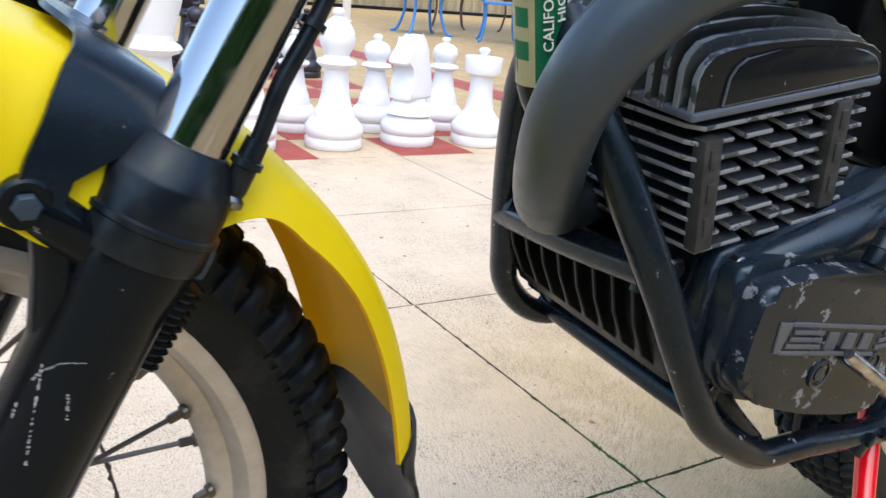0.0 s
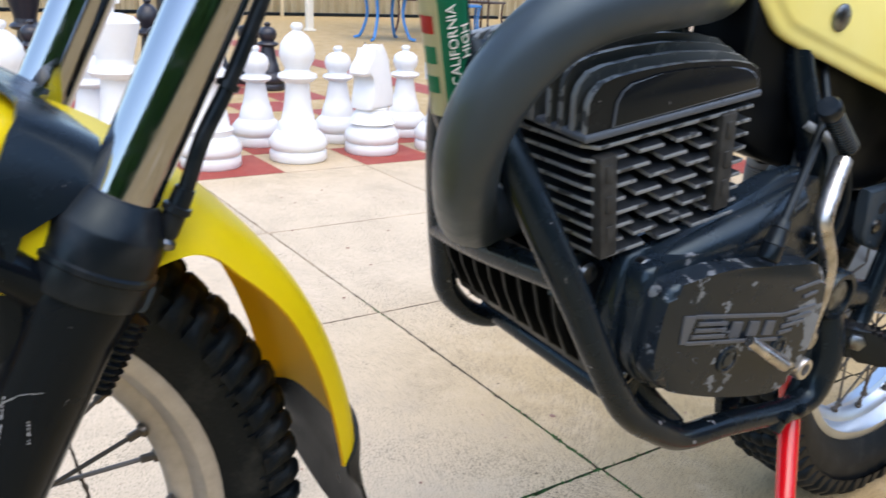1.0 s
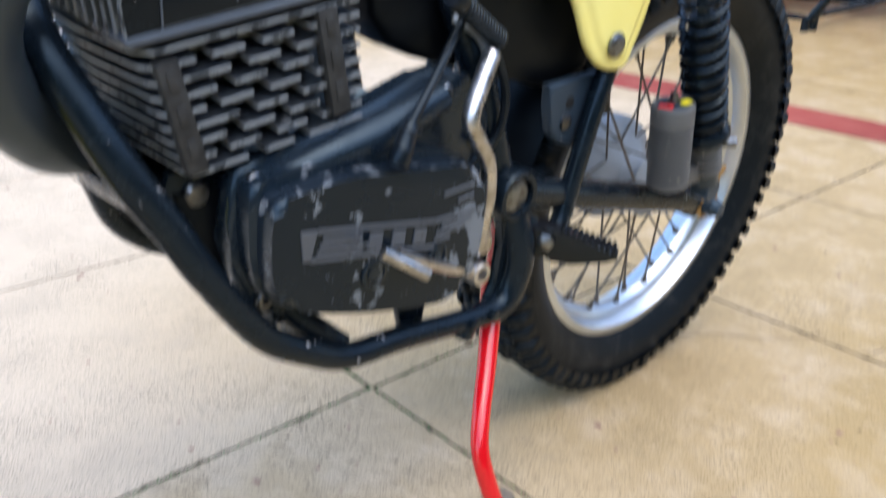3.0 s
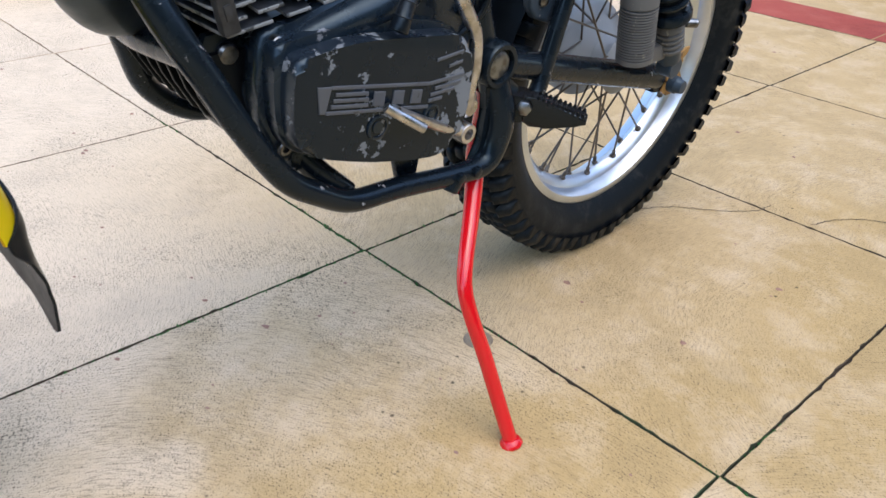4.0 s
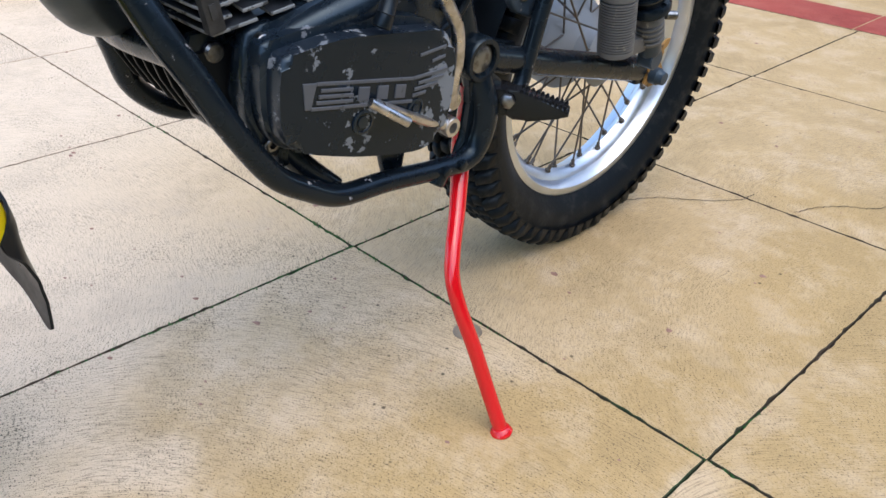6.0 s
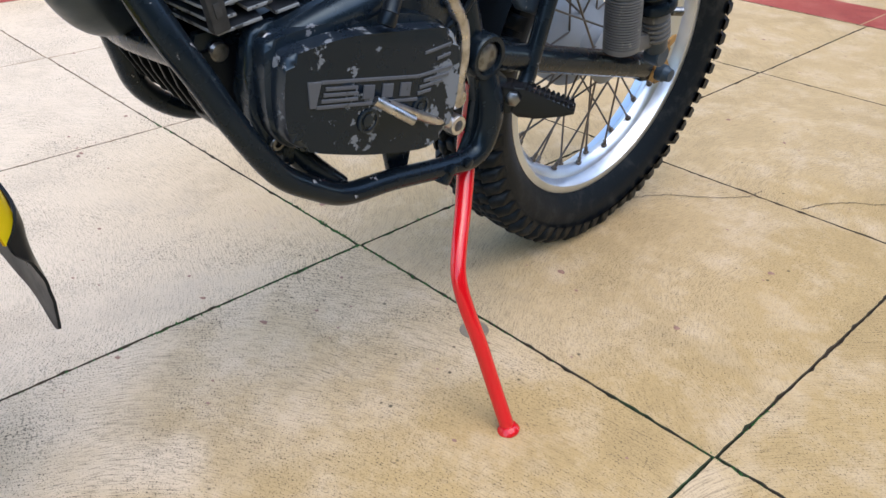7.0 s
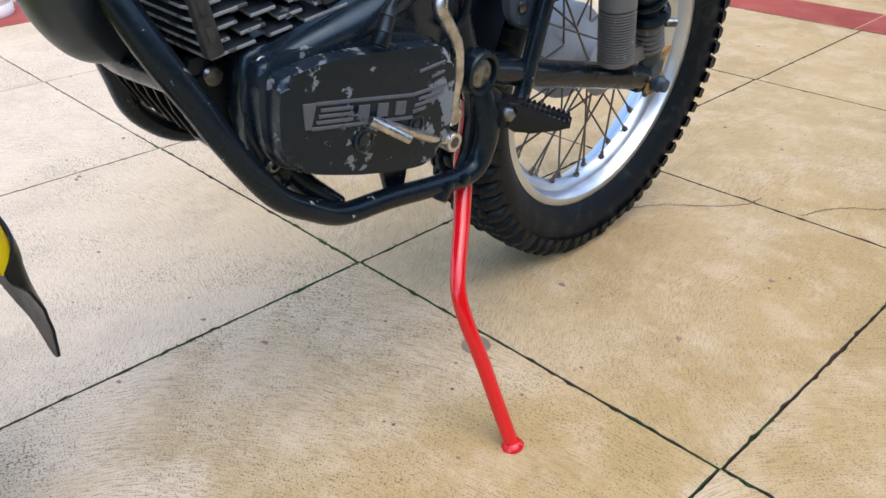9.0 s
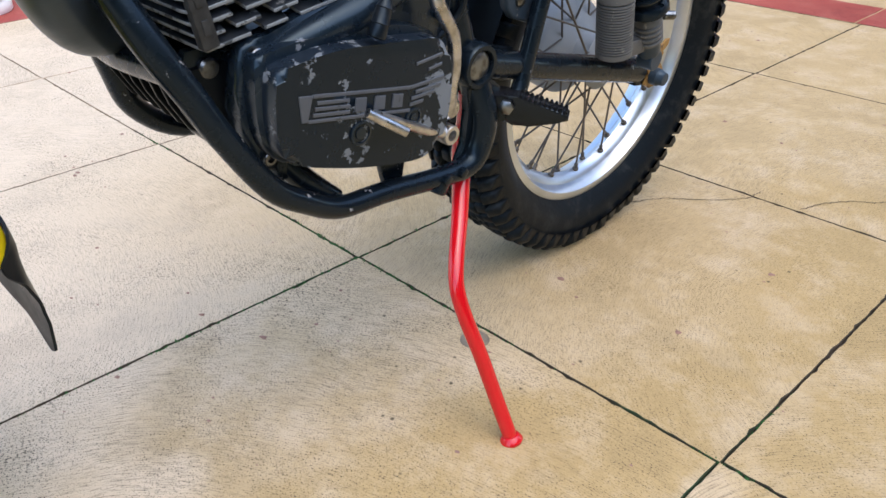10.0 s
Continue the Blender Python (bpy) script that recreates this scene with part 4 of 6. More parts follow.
kick = bp("kick_lever", tube([(0.147, -0.5090, 0.102), (0.148, -0.5065, 0.125), (0.149, -0.5040, 0.152), (0.149, -0.5090, 0.184), (0.1475, -0.5235, 0.208), (0.1450, -0.5310, 0.2260), (0.136, -0.5130, 0.2500), (0.1285, -0.4960, 0.2705)], [0.0085, 0.0075, 0.0072, 0.0072, 0.0075, 0.008, 0.0082, 0.0082], 16, 6), M_LEVER, None, "bright chromed kick-start lever")
part("kick_boss", join(cyl((0.128, -0.505, 0.104), (0.153, -0.505, 0.104), 0.0120, 28, 0.003), box((0.019, 0.018, 0.024), Matrix.Translation((0.143, -0.507, 0.109)) @ Matrix.Rotation(radians(-18), 4, "X"), 0.005, 3)), M_LEVER, kick)
a, b = Vector((0.1240, -0.4830, 0.2795)), Vector((0.1325, -0.5510, 0.3225))
prof = [(0.0, 0), (0.0076, 0.0), (0.0088, 0.02)]
for i in range(13):
    prof += [(0.0090, 0.035 + i * 0.060), (0.0090, 0.062 + i * 0.060), (0.0077, 0.070 + i * 0.060), (0.0077, 0.088 + i * 0.060)]
prof += [(0.0088, 0.83), (0.0102, 0.86), (0.0102, 0.97), (0.0088, 1.0), (0, 1.0)]
part("kick_rubber", rod(a, b, prof), M_GRIP, kick, "ribbed black rubber kick-start foot piece")

gear = bp("gear_lever", tube([(0.148, -0.513, 0.079), (0.155, -0.547, 0.094), (0.166, -0.592, 0.119), (0.172, -0.632, 0.141)], [0.0080, 0.0056, 0.0050, 0.0056], 14, 6), M_LEVER, None, "bent chromed gear shift lever")
part("gear_boss", lathe([(0.0, 0.0), (0.0112, 0.0), (0.0112, 0.027), (0.0104, 0.029), (0.0062, 0.029), (0.0056, 0.020), (0.0, 0.019)], 24, axis_matrix((0.128, -0.508, 0.076), (0.2, -0.508, 0.076))), M_LEVER, gear)
part("gear_toe", tube([(0.1740, -0.643, 0.1475), (0.181, -0.627, 0.1365), (0.1900, -0.6085, 0.1240)], [0.0046, 0.0050, 0.0050], 12, 4), M_LEVER, gear)

# ---- exhaust
exhaust = bp("exhaust_pipe", tube([(-0.012, -0.72, 0.214), (-0.004, -0.768, 0.2085), (0.018, -0.8135, 0.2175), (0.05, -0.8475, 0.253), (0.077, -0.868, 0.2965), (0.094, -0.8685, 0.333), (0.106, -0.856, 0.3625), (0.114, -0.8345, 0.384), (0.119, -0.798, 0.3985), (0.112, -0.737, 0.4055), (0.085, -0.675, 0.4080), (0.045, -0.615, 0.410), (0.0, -0.56, 0.412)], [0.0225, 0.0230, 0.0234, 0.0236, 0.0236, 0.0236, 0.0238, 0.0240, 0.0244, 0.0256, 0.0285, 0.031, 0.032], 28, 7), M_EXHAUST, None, "fat matt black exhaust header pipe")
# low silencer box ahead of the engine, ribbed
bash = bp("belly_guard", prism([(-0.764, 0.190), (-0.744, 0.130), (-0.718, 0.086), (-0.694, 0.074), (-0.69, 0.11), (-0.71, 0.19)], -0.112, 0.088, 0.004), M_BOX, None, "black ribbed crankcase front")
for i in range(9):
    x = -0.106 + 0.022 * i
    part("case_rib", prism([(-0.772, 0.180), (-0.757, 0.136), (-0.740, 0.106), (-0.716, 0.089), (-0.700, 0.089), (-0.715, 0.12), (-0.735, 0.18)], x, x + 0.004, 0.001, 1), M_BOX, bash)

# ---- swinging arm, peg, stand
swing = bp("swinging_arm", rear_end(tube([(0.112, -0.44, 0.127), (0.107, -0.35, 0.101), (0.102, -0.2, 0.058), (0.099, -0.03, 0.012)], [0.017, 0.017, 0.018, 0.019], 20, 5)), M_BLACK, None, "black tubular swinging arm, rubbed brown in places")
part("arm_tube", rear_end(tube([(-0.112, -0.44, 0.127), (-0.107, -0.35, 0.101), (-0.102, -0.2, 0.058), (-0.099, -0.03, 0.012)], [0.017, 0.017, 0.018, 0.019], 20, 5)), M_BLACK, swing)
part("arm_cross", cyl((-0.11, -0.37, 0.105), (0.11, -0.37, 0.105), 0.017), M_BLACK, swing)
for s in (1, -1):
    part("axle_plate", rear_end(prism([(-0.05, 0.032), (-0.012, 0.024), (0.012, 0.016), (0.016, -0.004), (0.008, -0.018), (-0.035, -0.010)], 0.088 * s, 0.108 * s, 0.003)), M_BLACK, swing)
part("chain_adjuster", rear_end(prism([(-0.0162, 0.0401), (0.0054, 0.0473), (0.0216, 0.0303), (0.0135, 0.0182), (0.0284, 0.0036), (0.0162, -0.011), (0.0216, -0.0198), (-0.0027, -0.0198), (-0.0189, -0.011), (-0.0108, 0.0036), (-0.0216, 0.0182)], 0.1085, 0.1125, 0.0008, 1)), M_RUSTY, swing, "yellowed zinc snail chain adjuster")
part("adjuster_ear", rear_end(prism([(0.000, 0.036), (0.022, 0.050), (0.032, 0.049), (0.030, 0.040), (0.010, 0.026)], 0.1085, 0.1118, 0.0006, 1)), M_RUSTY, swing)
part("axle", rear_end(join(cyl((-0.125, 0, 0), (0.128, 0, 0), 0.008), lathe([(0, 0), (0.013, 0), (0.013, 0.012), (0.011, 0.014), (0.0095, 0.022), (0, 0.023)], 22, axis_matrix((0.112, 0, 0), (0.3, 0, 0))))), M_OLDGREY, swing, "dark wheel axle end nut")

PEG_OUT = [(-0.018, 0.014), (0.004, 0.013), (0.028, 0.008), (0.060, 0.0015), (0.065, -0.002), (0.065, -0.008), (0.054, -0.0115), (0.020, -0.021), (0.002, -0.023), (-0.016, -0.014)]
peg = bp("footpeg", prism(PEG_OUT, -0.011, 0.011, 0.004, 3), M_PEG, None, "glossy black folding footpeg with a toothed edge")
PEG_M = Matrix.Translation((0.148, -0.398, 0.079)) @ Matrix.Rotation(radians(-58), 4, "Z")
peg.matrix_basis = Matrix.Translation((0, 0, BASE_Z)) @ PEG_M
for sx in (-1, 1):
    for i in range(10):
        y = 0.008 + i * 0.0058
        part("tooth", lathe([(0.0030, -0.003), (0.0026, 0.0008), (0.0013, 0.0030), (0, 0.0034)], 6, Matrix.Translation((sx * 0.0085, y, 0.0130 - max(0.0, y - 0.004) * 0.205))), M_PEG, peg)
part("peg_bolt", join(cyl((-0.018, -0.006, 0.002), (0.018, -0.006, 0.002), 0.0065), lathe([(0, 0), (0.009, 0), (0.009, 0.006), (0.006, 0.008), (0, 0.008)], 6, axis_matrix((0.013, -0.006, 0.002), (0.1, -0.006, 0.002)))), M_STEEL, peg, "dull hexagon pivot bolt")
part("peg_clevis", box((0.032, 0.030, 0.034), Matrix.Translation((0, -0.020, -0.002)), 0.006), M_PEG, peg)

STAND = [(0.110, -0.435, 0.090), (0.113, -0.438, 0.055), (0.1175, -0.4480, 0.022), (0.128, -0.4562, -0.0004), (0.154, -0.4830, -0.0385), (0.180, -0.5125, -0.0693), (0.196, -0.5260, -0.0945), (0.212, -0.5265, -0.126), (0.236, -0.5200, -0.174), (0.262, -0.5135, -0.2305), (0.2870, -0.5110, -0.2750)]
stand = bp("side_stand", tube(STAND, [0.0115, 0.0115, 0.0112, 0.0108, 0.0100, 0.0094, 0.0092, 0.0092, 0.0092, 0.0092, 0.0092], 18, 6), M_RED, None, "bent bright red side stand tube")
part("stand_foot", rod((0.2866, -0.5112, -0.2725), (0.2905, -0.5106, -0.2825), [(0.0, 0), (0.0105, 0.0), (0.0132, 0.35), (0.0145, 0.7), (0.0132, 1.0), (0, 1.0)], 24), M_RED, stand)

# ---- rear shock absorbers
def shock(s):
    top, bot = Vector((0.140 * s + 0.009, -0.251, 0.393)), Vector((0.128 * s + 0.016, -0.099, 0.0626))
    d = (bot - top).normalized()
    n = (bot - top).length
    at = lambda k: top + d * n * k
    body = bp("shock_absorber", rod(at(0.10), at(0.99), [(0.0, 0), (0.0065, 0.0), (0.0065, 0.35), (0.0065, 0.351), (0.013, 0.352), (0.013, 0.74), (0.016, 0.75), (0.016, 0.97), (0.010, 1.0), (0, 1.0)], 24), M_OLDGREY, None, "rear shock absorber with a black coil spring")
    part("top_eye", join(cyl(top - Vector((0.012, 0, 0)), top + Vector((0.012, 0, 0)), 0.0165, 28, 0.003), rod(at(0.02), at(0.085), [(0.0, 0), (0.012, 0.0), (0.011, 1.0), (0, 1.0)])), M_LEVER, body, "shiny steel top eye")
    part("top_bolt", cyl(top + Vector((0.012 * s, 0, 0)), top + Vector((0.019 * s, 0, 0)), 0.0075, 18), M_LEVER, body)
    part("spring_cap", rod(at(0.072), at(0.118), [(0.0, 0), (0.0145, 0.0), (0.0165, 0.16), (0.0255, 0.22), (0.0265, 0.30), (0.0265, 0.85), (0.024, 1.0), (0, 1.0)], 32), M_OLDGREY, body)
    m = axis_matrix(at(0.112), at(0.735))
    ln = (at(0.735) - at(0.112)).length
    turns = 14.5
    helix = [m @ Vector((0.0228 * math.cos(2 * math.pi * t * turns), 0.0228 * math.sin(2 * math.pi * t * turns), ln * t)) for t in (i / 260 for i in range(261))]
    part("coil_spring", tube([tuple(p) for p in helix], 0.0038, 8, 0), M_BLACK, body, "black coil spring")
    part("dust_sleeve", rod(at(0.40), at(0.735), [(0.0, 0), (0.0185, 0.0), (0.0192, 0.04), (0.0192, 1.0), (0, 1.0)], 28), M_GRIP, body, "black rubber dust sleeve inside the spring")
    part("bump_rubber", rod(at(0.33), at(0.39), [(0.0, 0), (0.013, 0.0), (0.016, 0.3), (0.016, 0.7), (0.014, 1.0), (0, 1.0)]), M_GRIP, body)
    part("spring_seat", rod(at(0.735), at(0.775), [(0.0, 0), (0.026, 0.0), (0.029, 0.3), (0.029, 0.8), (0.024, 1.0), (0, 1.0)], 32), M_BLACK, body)
    prof = [(0.0, 0), (0.017, 0.0)]
    for i in range(5):
        prof += [(0.020, 0.12 + i * 0.16), (0.020, 0.19 + i * 0.16), (0.0165, 0.2 + i * 0.16), (0.0165, 0.26 + i * 0.16)]
    prof += [(0.014, 1.0), (0, 1.0)]
    part("lower_collar", rod(at(0.79), at(0.93), prof, 28), M_RESERVOIR, body, "ribbed alloy lower collar")
    part("lower_screw", cyl(at(0.80) + Vector((0.012 * s, 0.020, 0)), at(0.80) + Vector((0.022 * s, 0.034, 0)), 0.006, 12), M_STEEL, body)
    part("lower_eye", cyl(bot - Vector((0.012, 0, 0)), bot + Vector((0.012, 0, 0)), 0.015, 24), M_OLDGREY, body)
    # oil reservoir
    r0, r1 = Vector((0.138 * s + 0.011, -0.2020, 0.0930)), Vector((0.134 * s + 0.011, -0.2185, 0.1905))
    prof = [(0.0, 0), (0.0215, 0.0), (0.0232, 0.012)]
    for i in range(19):
        q = 0.06 + i * 0.036
        prof += [(0.0236, q), (0.0236, q + 0.018), (0.0209, q + 0.022), (0.0209, q + 0.033)]
    prof += [(0.0238, 0.76), (0.0238, 0.955), (0.0231, 0.985), (0.0217, 1.0), (0.0205, 0.985), (0.0, 0.985)]
    part("reservoir", rod(r0, r1, prof, 36), M_RESERVOIR, body, "ribbed grey alloy damper reservoir")
    part("reservoir_arm", box((0.016, 0.08, 0.024), Matrix.Translation((0.128 * s + 0.013, -0.148, 0.089)), 0.006), M_RESERVOIR, body)
    up = (r1 - r0).normalized()
    part("reservoir_valve", rod(r1 - up * 0.002, r1 + up * 0.012, [(0, 0), (0.007, 0), (0.007, 0.4), (0.0045, 0.45), (0.0045, 1.0), (0, 1.0)], 16), M_STEEL, body)
    part("reservoir_label", lathe([(0.009, 0), (0.0178, 0), (0.0178, 0.0008), (0.009, 0.0008)], 28, axis_matrix(r1 - up * 0.0016, r1 + up), True), M_OLDGREY, body, "dark worn ring label")
    part("label_patch", box((0.016, 0.009, 0.001), axis_matrix(r1 - up * 0.0004, r1 + up) @ Matrix.Rotation(0.5, 4, "Z") @ Matrix.Translation((-0.004, -0.0120, 0)), 0), M_REDINK, body)
    part("label_patch", box((0.010, 0.012, 0.001), axis_matrix(r1 - up * 0.0004, r1 + up) @ Matrix.Translation((0.006, 0.0115, 0)), 0), M_DECAL, body)
    return body


shock(1)
shock(-1)

# ---- side panel
def lean_in(y, z):
    return 0.18 * (y + 0.33) - 0.15 * (z - 0.263)


PANEL = [(-0.600, 0.44), (-0.585, 0.408), (-0.5655, 0.3835), (-0.5510, 0.3685), (-0.5254, 0.3581), (-0.4984, 0.3493), (-0.4699, 0.3401), (-0.4400, 0.3303), (-0.4083, 0.3210), (-0.3884, 0.3131), (-0.3779, 0.3027), (-0.3702, 0.2846), (-0.3622, 0.2634), (-0.3507, 0.2468), (-0.3379, 0.2388), (-0.3207, 0.2362), (-0.3075, 0.2412), (-0.2995, 0.2565), (-0.2862, 0.2830), (-0.2737, 0.3175), (-0.2628, 0.3439), (-0.2617, 0.3571), (-0.2700, 0.3680), (-0.2712, 0.3803), (-0.2692, 0.3956), (-0.275, 0.44)]


def moulded(outline, levels, x0, shape):
    """A moulded sheet: rings drawn in from the outline by d, each raised by h, closed by a face."""
    pts = [np.array(p, float) for p in outline]
    loop = [pts[-1]] + pts + pts[:2]
    ring = []
    for a, b, c, d in zip(loop, loop[1:], loop[2:], loop[3:]):
        for t in (0.0, 0.5):
            ring.append(0.5 * (2 * b + (c - a) * t + (2 * a - 5 * b + 4 * c - d) * t * t + (3 * b - a - 3 * c + d) * t ** 3))
    n = len(ring)
    area = sum(ring[i][0] * ring[(i + 1) % n][1] - ring[(i + 1) % n][0] * ring[i][1] for i in range(n))
    turn = 1.0 if area > 0 else -1.0
    inward = []
    for i in range(n):
        e = ring[(i + 1) % n] - ring[i - 1]
        e = e / np.linalg.norm(e)
        inward.append(np.array((-e[1], e[0])) * turn)
    for _ in range(3):
        inward = [(inward[i - 1] + 2 * inward[i] + inward[(i + 1) % n]) / 4 for i in range(n)]
    bm = bmesh.new()
    rows = []
    for d, h in levels:
        row = []
        for p, q in zip(ring, inward):
            y, z = p + q * d
            row.append(bm.verts.new((x0 + h + shape(y, z), y, z)))
        rows.append(row)
    for u, v in zip(rows, rows[1:]):
        for i in range(n):
            bm.faces.new((u[i], u[(i + 1) % n], v[(i + 1) % n], v[i]))
    bmesh.ops.triangulate(bm, faces=[bm.faces.new(rows[-1])])
    return bm


panel = bp("side_panel", moulded(PANEL, ((0.004, -0.0030), (0.0006, -0.0025), (0.0, 0.0010), (0.0010, 0.0030), (0.0030, 0.0045), (0.0060, 0.0052), (0.0090, 0.0054), (0.0115, 0.0060), (0.0140, 0.0076), (0.0165, 0.0088), (0.0190, 0.0092)), 0.1255, lean_in), M_CREAM, None, "pale yellow plastic side panel with three slots", 75)
for i, (ya, yb, z) in enumerate(((-0.3625, -0.3030, 0.3575), (-0.3556, -0.3090, 0.3435), (-0.3492, -0.3140, 0.3293))):
    part("slot", prism([(ya, z + 0.003), (ya + 0.004, z - 0.003), (yb, z - 0.0025), (yb + 0.002, z + 0.003)], 0.1335, 0.1352, 0.0003, 1, lean_in), M_HOLE, panel)
    part("slot_lip", prism([(ya - 0.004, z - 0.0035), (ya + 0.002, z - 0.010), (yb - 0.004, z - 0.0095), (yb + 0.005, z - 0.0025)], 0.1335, 0.1385, 0.002, 2, lean_in), M_CREAM, panel)
DY = 0.0135
part("decal", prism([(-0.388 + DY, 0.3685), (-0.384 + DY, 0.394), (-0.376 + DY, 0.402), (-0.304 + DY, 0.405), (-0.314 + DY, 0.374), (-0.319 + DY, 0.371)], 0.1340, 0.1350, 0.0002, 1, lean_in), M_DECAL, panel, "yellow model decal with black lettering")
DM = Matrix(((0, 0, 1, 0), (1, 0, 0, 0), (0, 1, 0, 0), (0, 0, 0, 1)))
def decal_text(text, size, y, z, wide=1.0):
    bm = letters(text, size, 0.0002, DM, 0.0007)
    for v in bm.verts:
        v.co.y = v.co.y * wide + y + DY + 0.12 * v.co.z
        v.co.z += z
        v.co.x += 0.1354 + lean_in(v.co.y, v.co.z)
    return part("decal_lettering", bm, M_INK, panel)
decal_text("320", 0.0325, -0.3355, 0.3880, 0.82)
decal_text("NW", 0.0175, -0.3690, 0.3795, 0.76)
decal_text("Trial", 0.011, -0.3680, 0.3935, 0.85)
part("decal_rule", prism([(-0.369, 0.3710), (-0.369, 0.3718), (-0.308, 0.3738), (-0.308, 0.3730)], 0.1348, 0.1356, 0.0, 1, lean_in), M_INK, panel)
for y, z, r in ((-0.330, 0.262, 0.0125), (-0.490, 0.386, 0.012), (-0.277, 0.393, 0.011)):
    x = 0.1345 + lean_in(y, z)
    part("panel_screw", join(lathe([(0, 0), (r, 0), (r, 0.002), (r * 0.8, 0.004), (r * 0.4, 0.0048), (0, 0.005)], 24, axis_matrix((x, y, z), (x + 1, y, z))), box((0.0006, r * 1.3, 0.0016), Matrix.Translation((x + 0.0047, y, z)) @ Matrix.Rotation(0.4, 4, "X"), 0)), M_STEEL, panel, "slotted steel screw")

AIRBOX = [(-0.585, 0.44), (-0.572, 0.295), (-0.555, 0.270), (-0.53, 0.257), (-0.475, 0.240), (-0.44, 0.236), (-0.41, 0.224), (-0.375, 0.212), (-0.34, 0.210), (-0.31, 0.225), (-0.28, 0.30), (-0.28, 0.44)]
airbox = bp("airbox", prism(AIRBOX, 0.025, 0.088, 0.008, 3, lambda y, z: 0.10 * (y + 0.33)), M_BOX, None, "matt black plastic airbox behind the panel")
plate = bp("battery_plate", prism([(-0.3850, 0.222), (-0.3800, 0.198), (-0.3755, 0.1738), (-0.3640, 0.1600), (-0.3311, 0.1478), (-0.308, 0.1503), (-0.2930, 0.2032), (-0.2860, 0.2280)], 0.094, 0.107, 0.005, 3), M_OLDGREY, None, "dark grey bolted plate under the airbox")
part("plate_hole", cyl((0.1055, -0.3510, 0.2000), (0.1076, -0.3510, 0.2000), 0.0068), M_HOLE, plate)
part("plate_bolt", lathe([(0, 0), (0.008, 0), (0.0075, 0.003), (0.004, 0.005), (0, 0.0052)], 20, axis_matrix((0.107, -0.3545, 0.1810), (0.2, -0.3545, 0.1810))), M_STEEL, plate)
mud = bp("rear_mud_flap", prism([(-0.30, 0.22), (-0.27, 0.20), (-0.235, 0.175), (-0.225, 0.16), (-0.245, 0.158), (-0.29, 0.175)], 0.02, 0.075, 0.004), M_BOX, None, "black plastic inner splash guard")

inner_guard = bmesh.new()
arc = []
for i in range(25):
    a = radians(88 + 76 * i / 24)
    arc.append([inner_guard.verts.new((SHIFT.x + 0.062 * u, SHIFT.y + (0.352 - 0.022 * u * u) * math.cos(a), SHIFT.z + (0.352 - 0.022 * u * u) * math.sin(a))) for u in (-1, -0.8, -0.5, 0, 0.5, 0.8, 1)])
for p, q in zip(arc, arc[1:]):
    for j in range(6):
        inner_guard.faces.new((p[j], p[j + 1], q[j + 1], q[j]))
bmesh.ops.recalc_face_normals(inner_guard, faces=inner_guard.faces)
bmesh.ops.solidify(inner_guard, geom=inner_guard.faces[:], thickness=0.003)
bp("rear_inner_mudguard", inner_guard, M_BOX, None, "black plastic inner mudguard ahead of the rear tyre")

# ---- front fork
def fork_tube(side):
    a = Vector((0.085, -1.088, 0.30)) if side > 0 else Vector((0.085, -1.088, 0.30)) - FLEFT * 0.18
    at = lambda k: a + FD * k
    leg = bp("fork_leg", rod(at(-0.04), at(-0.385), [(0.0, 0), (0.0285, 0.0), (0.0295, 0.02), (0.0290, 0.09), (0.0268, 0.13), (0.0262, 0.5), (0.0255, 0.92), (0.022, 0.97), (0.0, 1.0)], 32), M_SLIDER, None, "black painted fork slider, scraped")
    part("stanchion", cyl(at(-0.05), at(0.34), 0.0182, 48, 0.001), M_CHROME, leg, "polished chrome fork stanchion")
    part("dust_seal", rod(at(-0.062), at(-0.008), [(0.0, 0), (0.0305, 0.0), (0.0312, 0.04), (0.0312, 0.26), (0.0324, 0.28), (0.0324, 0.33), (0.0304, 0.35), (0.0300, 0.66), (0.0292, 0.70), (0.0205, 0.97), (0.0183, 1.0), (0, 1.0)], 48), M_GRIP, leg, "black rubber dust seal")
    part("axle_lug", cyl(at(-0.36) - FLEFT * 0.012 * side, at(-0.36) + FLEFT * 0.030 * side, 0.026), M_BLACK, leg)
    lug = a + FD * -0.0540 + FFWD * 0.0545 + FLEFT * 0.014 * side
    part("mount_lug", join(cyl(lug - FLEFT * 0.016 * side, lug + FLEFT * 0.003 * side, 0.0112, 28), tube([lug - FLEFT * 0.006 * side, lug - FFWD * 0.016 - FD * 0.005 - FLEFT * 0.007 * side, lug - FFWD * 0.046 - FD * 0.014 - FLEFT * 0.013 * side], [0.0100, 0.0120, 0.0150], 14, 4), tube([lug - FFWD * 0.010 - FLEFT * 0.008 * side, lug - FFWD * 0.026 - FD * 0.026 - FLEFT * 0.012 * side, lug - FFWD * 0.044 - FD * 0.070 - FLEFT * 0.016 * side], [0.0085, 0.0110, 0.0120], 14, 4)), M_SLIDER, leg)
    part("lug_bolt", lathe([(0, 0), (0.0058, 0), (0.0058, 0.003), (0.0050, 0.004), (0, 0.0045)], 6, axis_matrix(lug + FLEFT * 0.003 * side, lug + FLEFT * side)), M_OLDGREY, leg, "dull hexagon bolt with traces of red")
    return leg


leg_left = fork_tube(1)
fork_tube(-1)
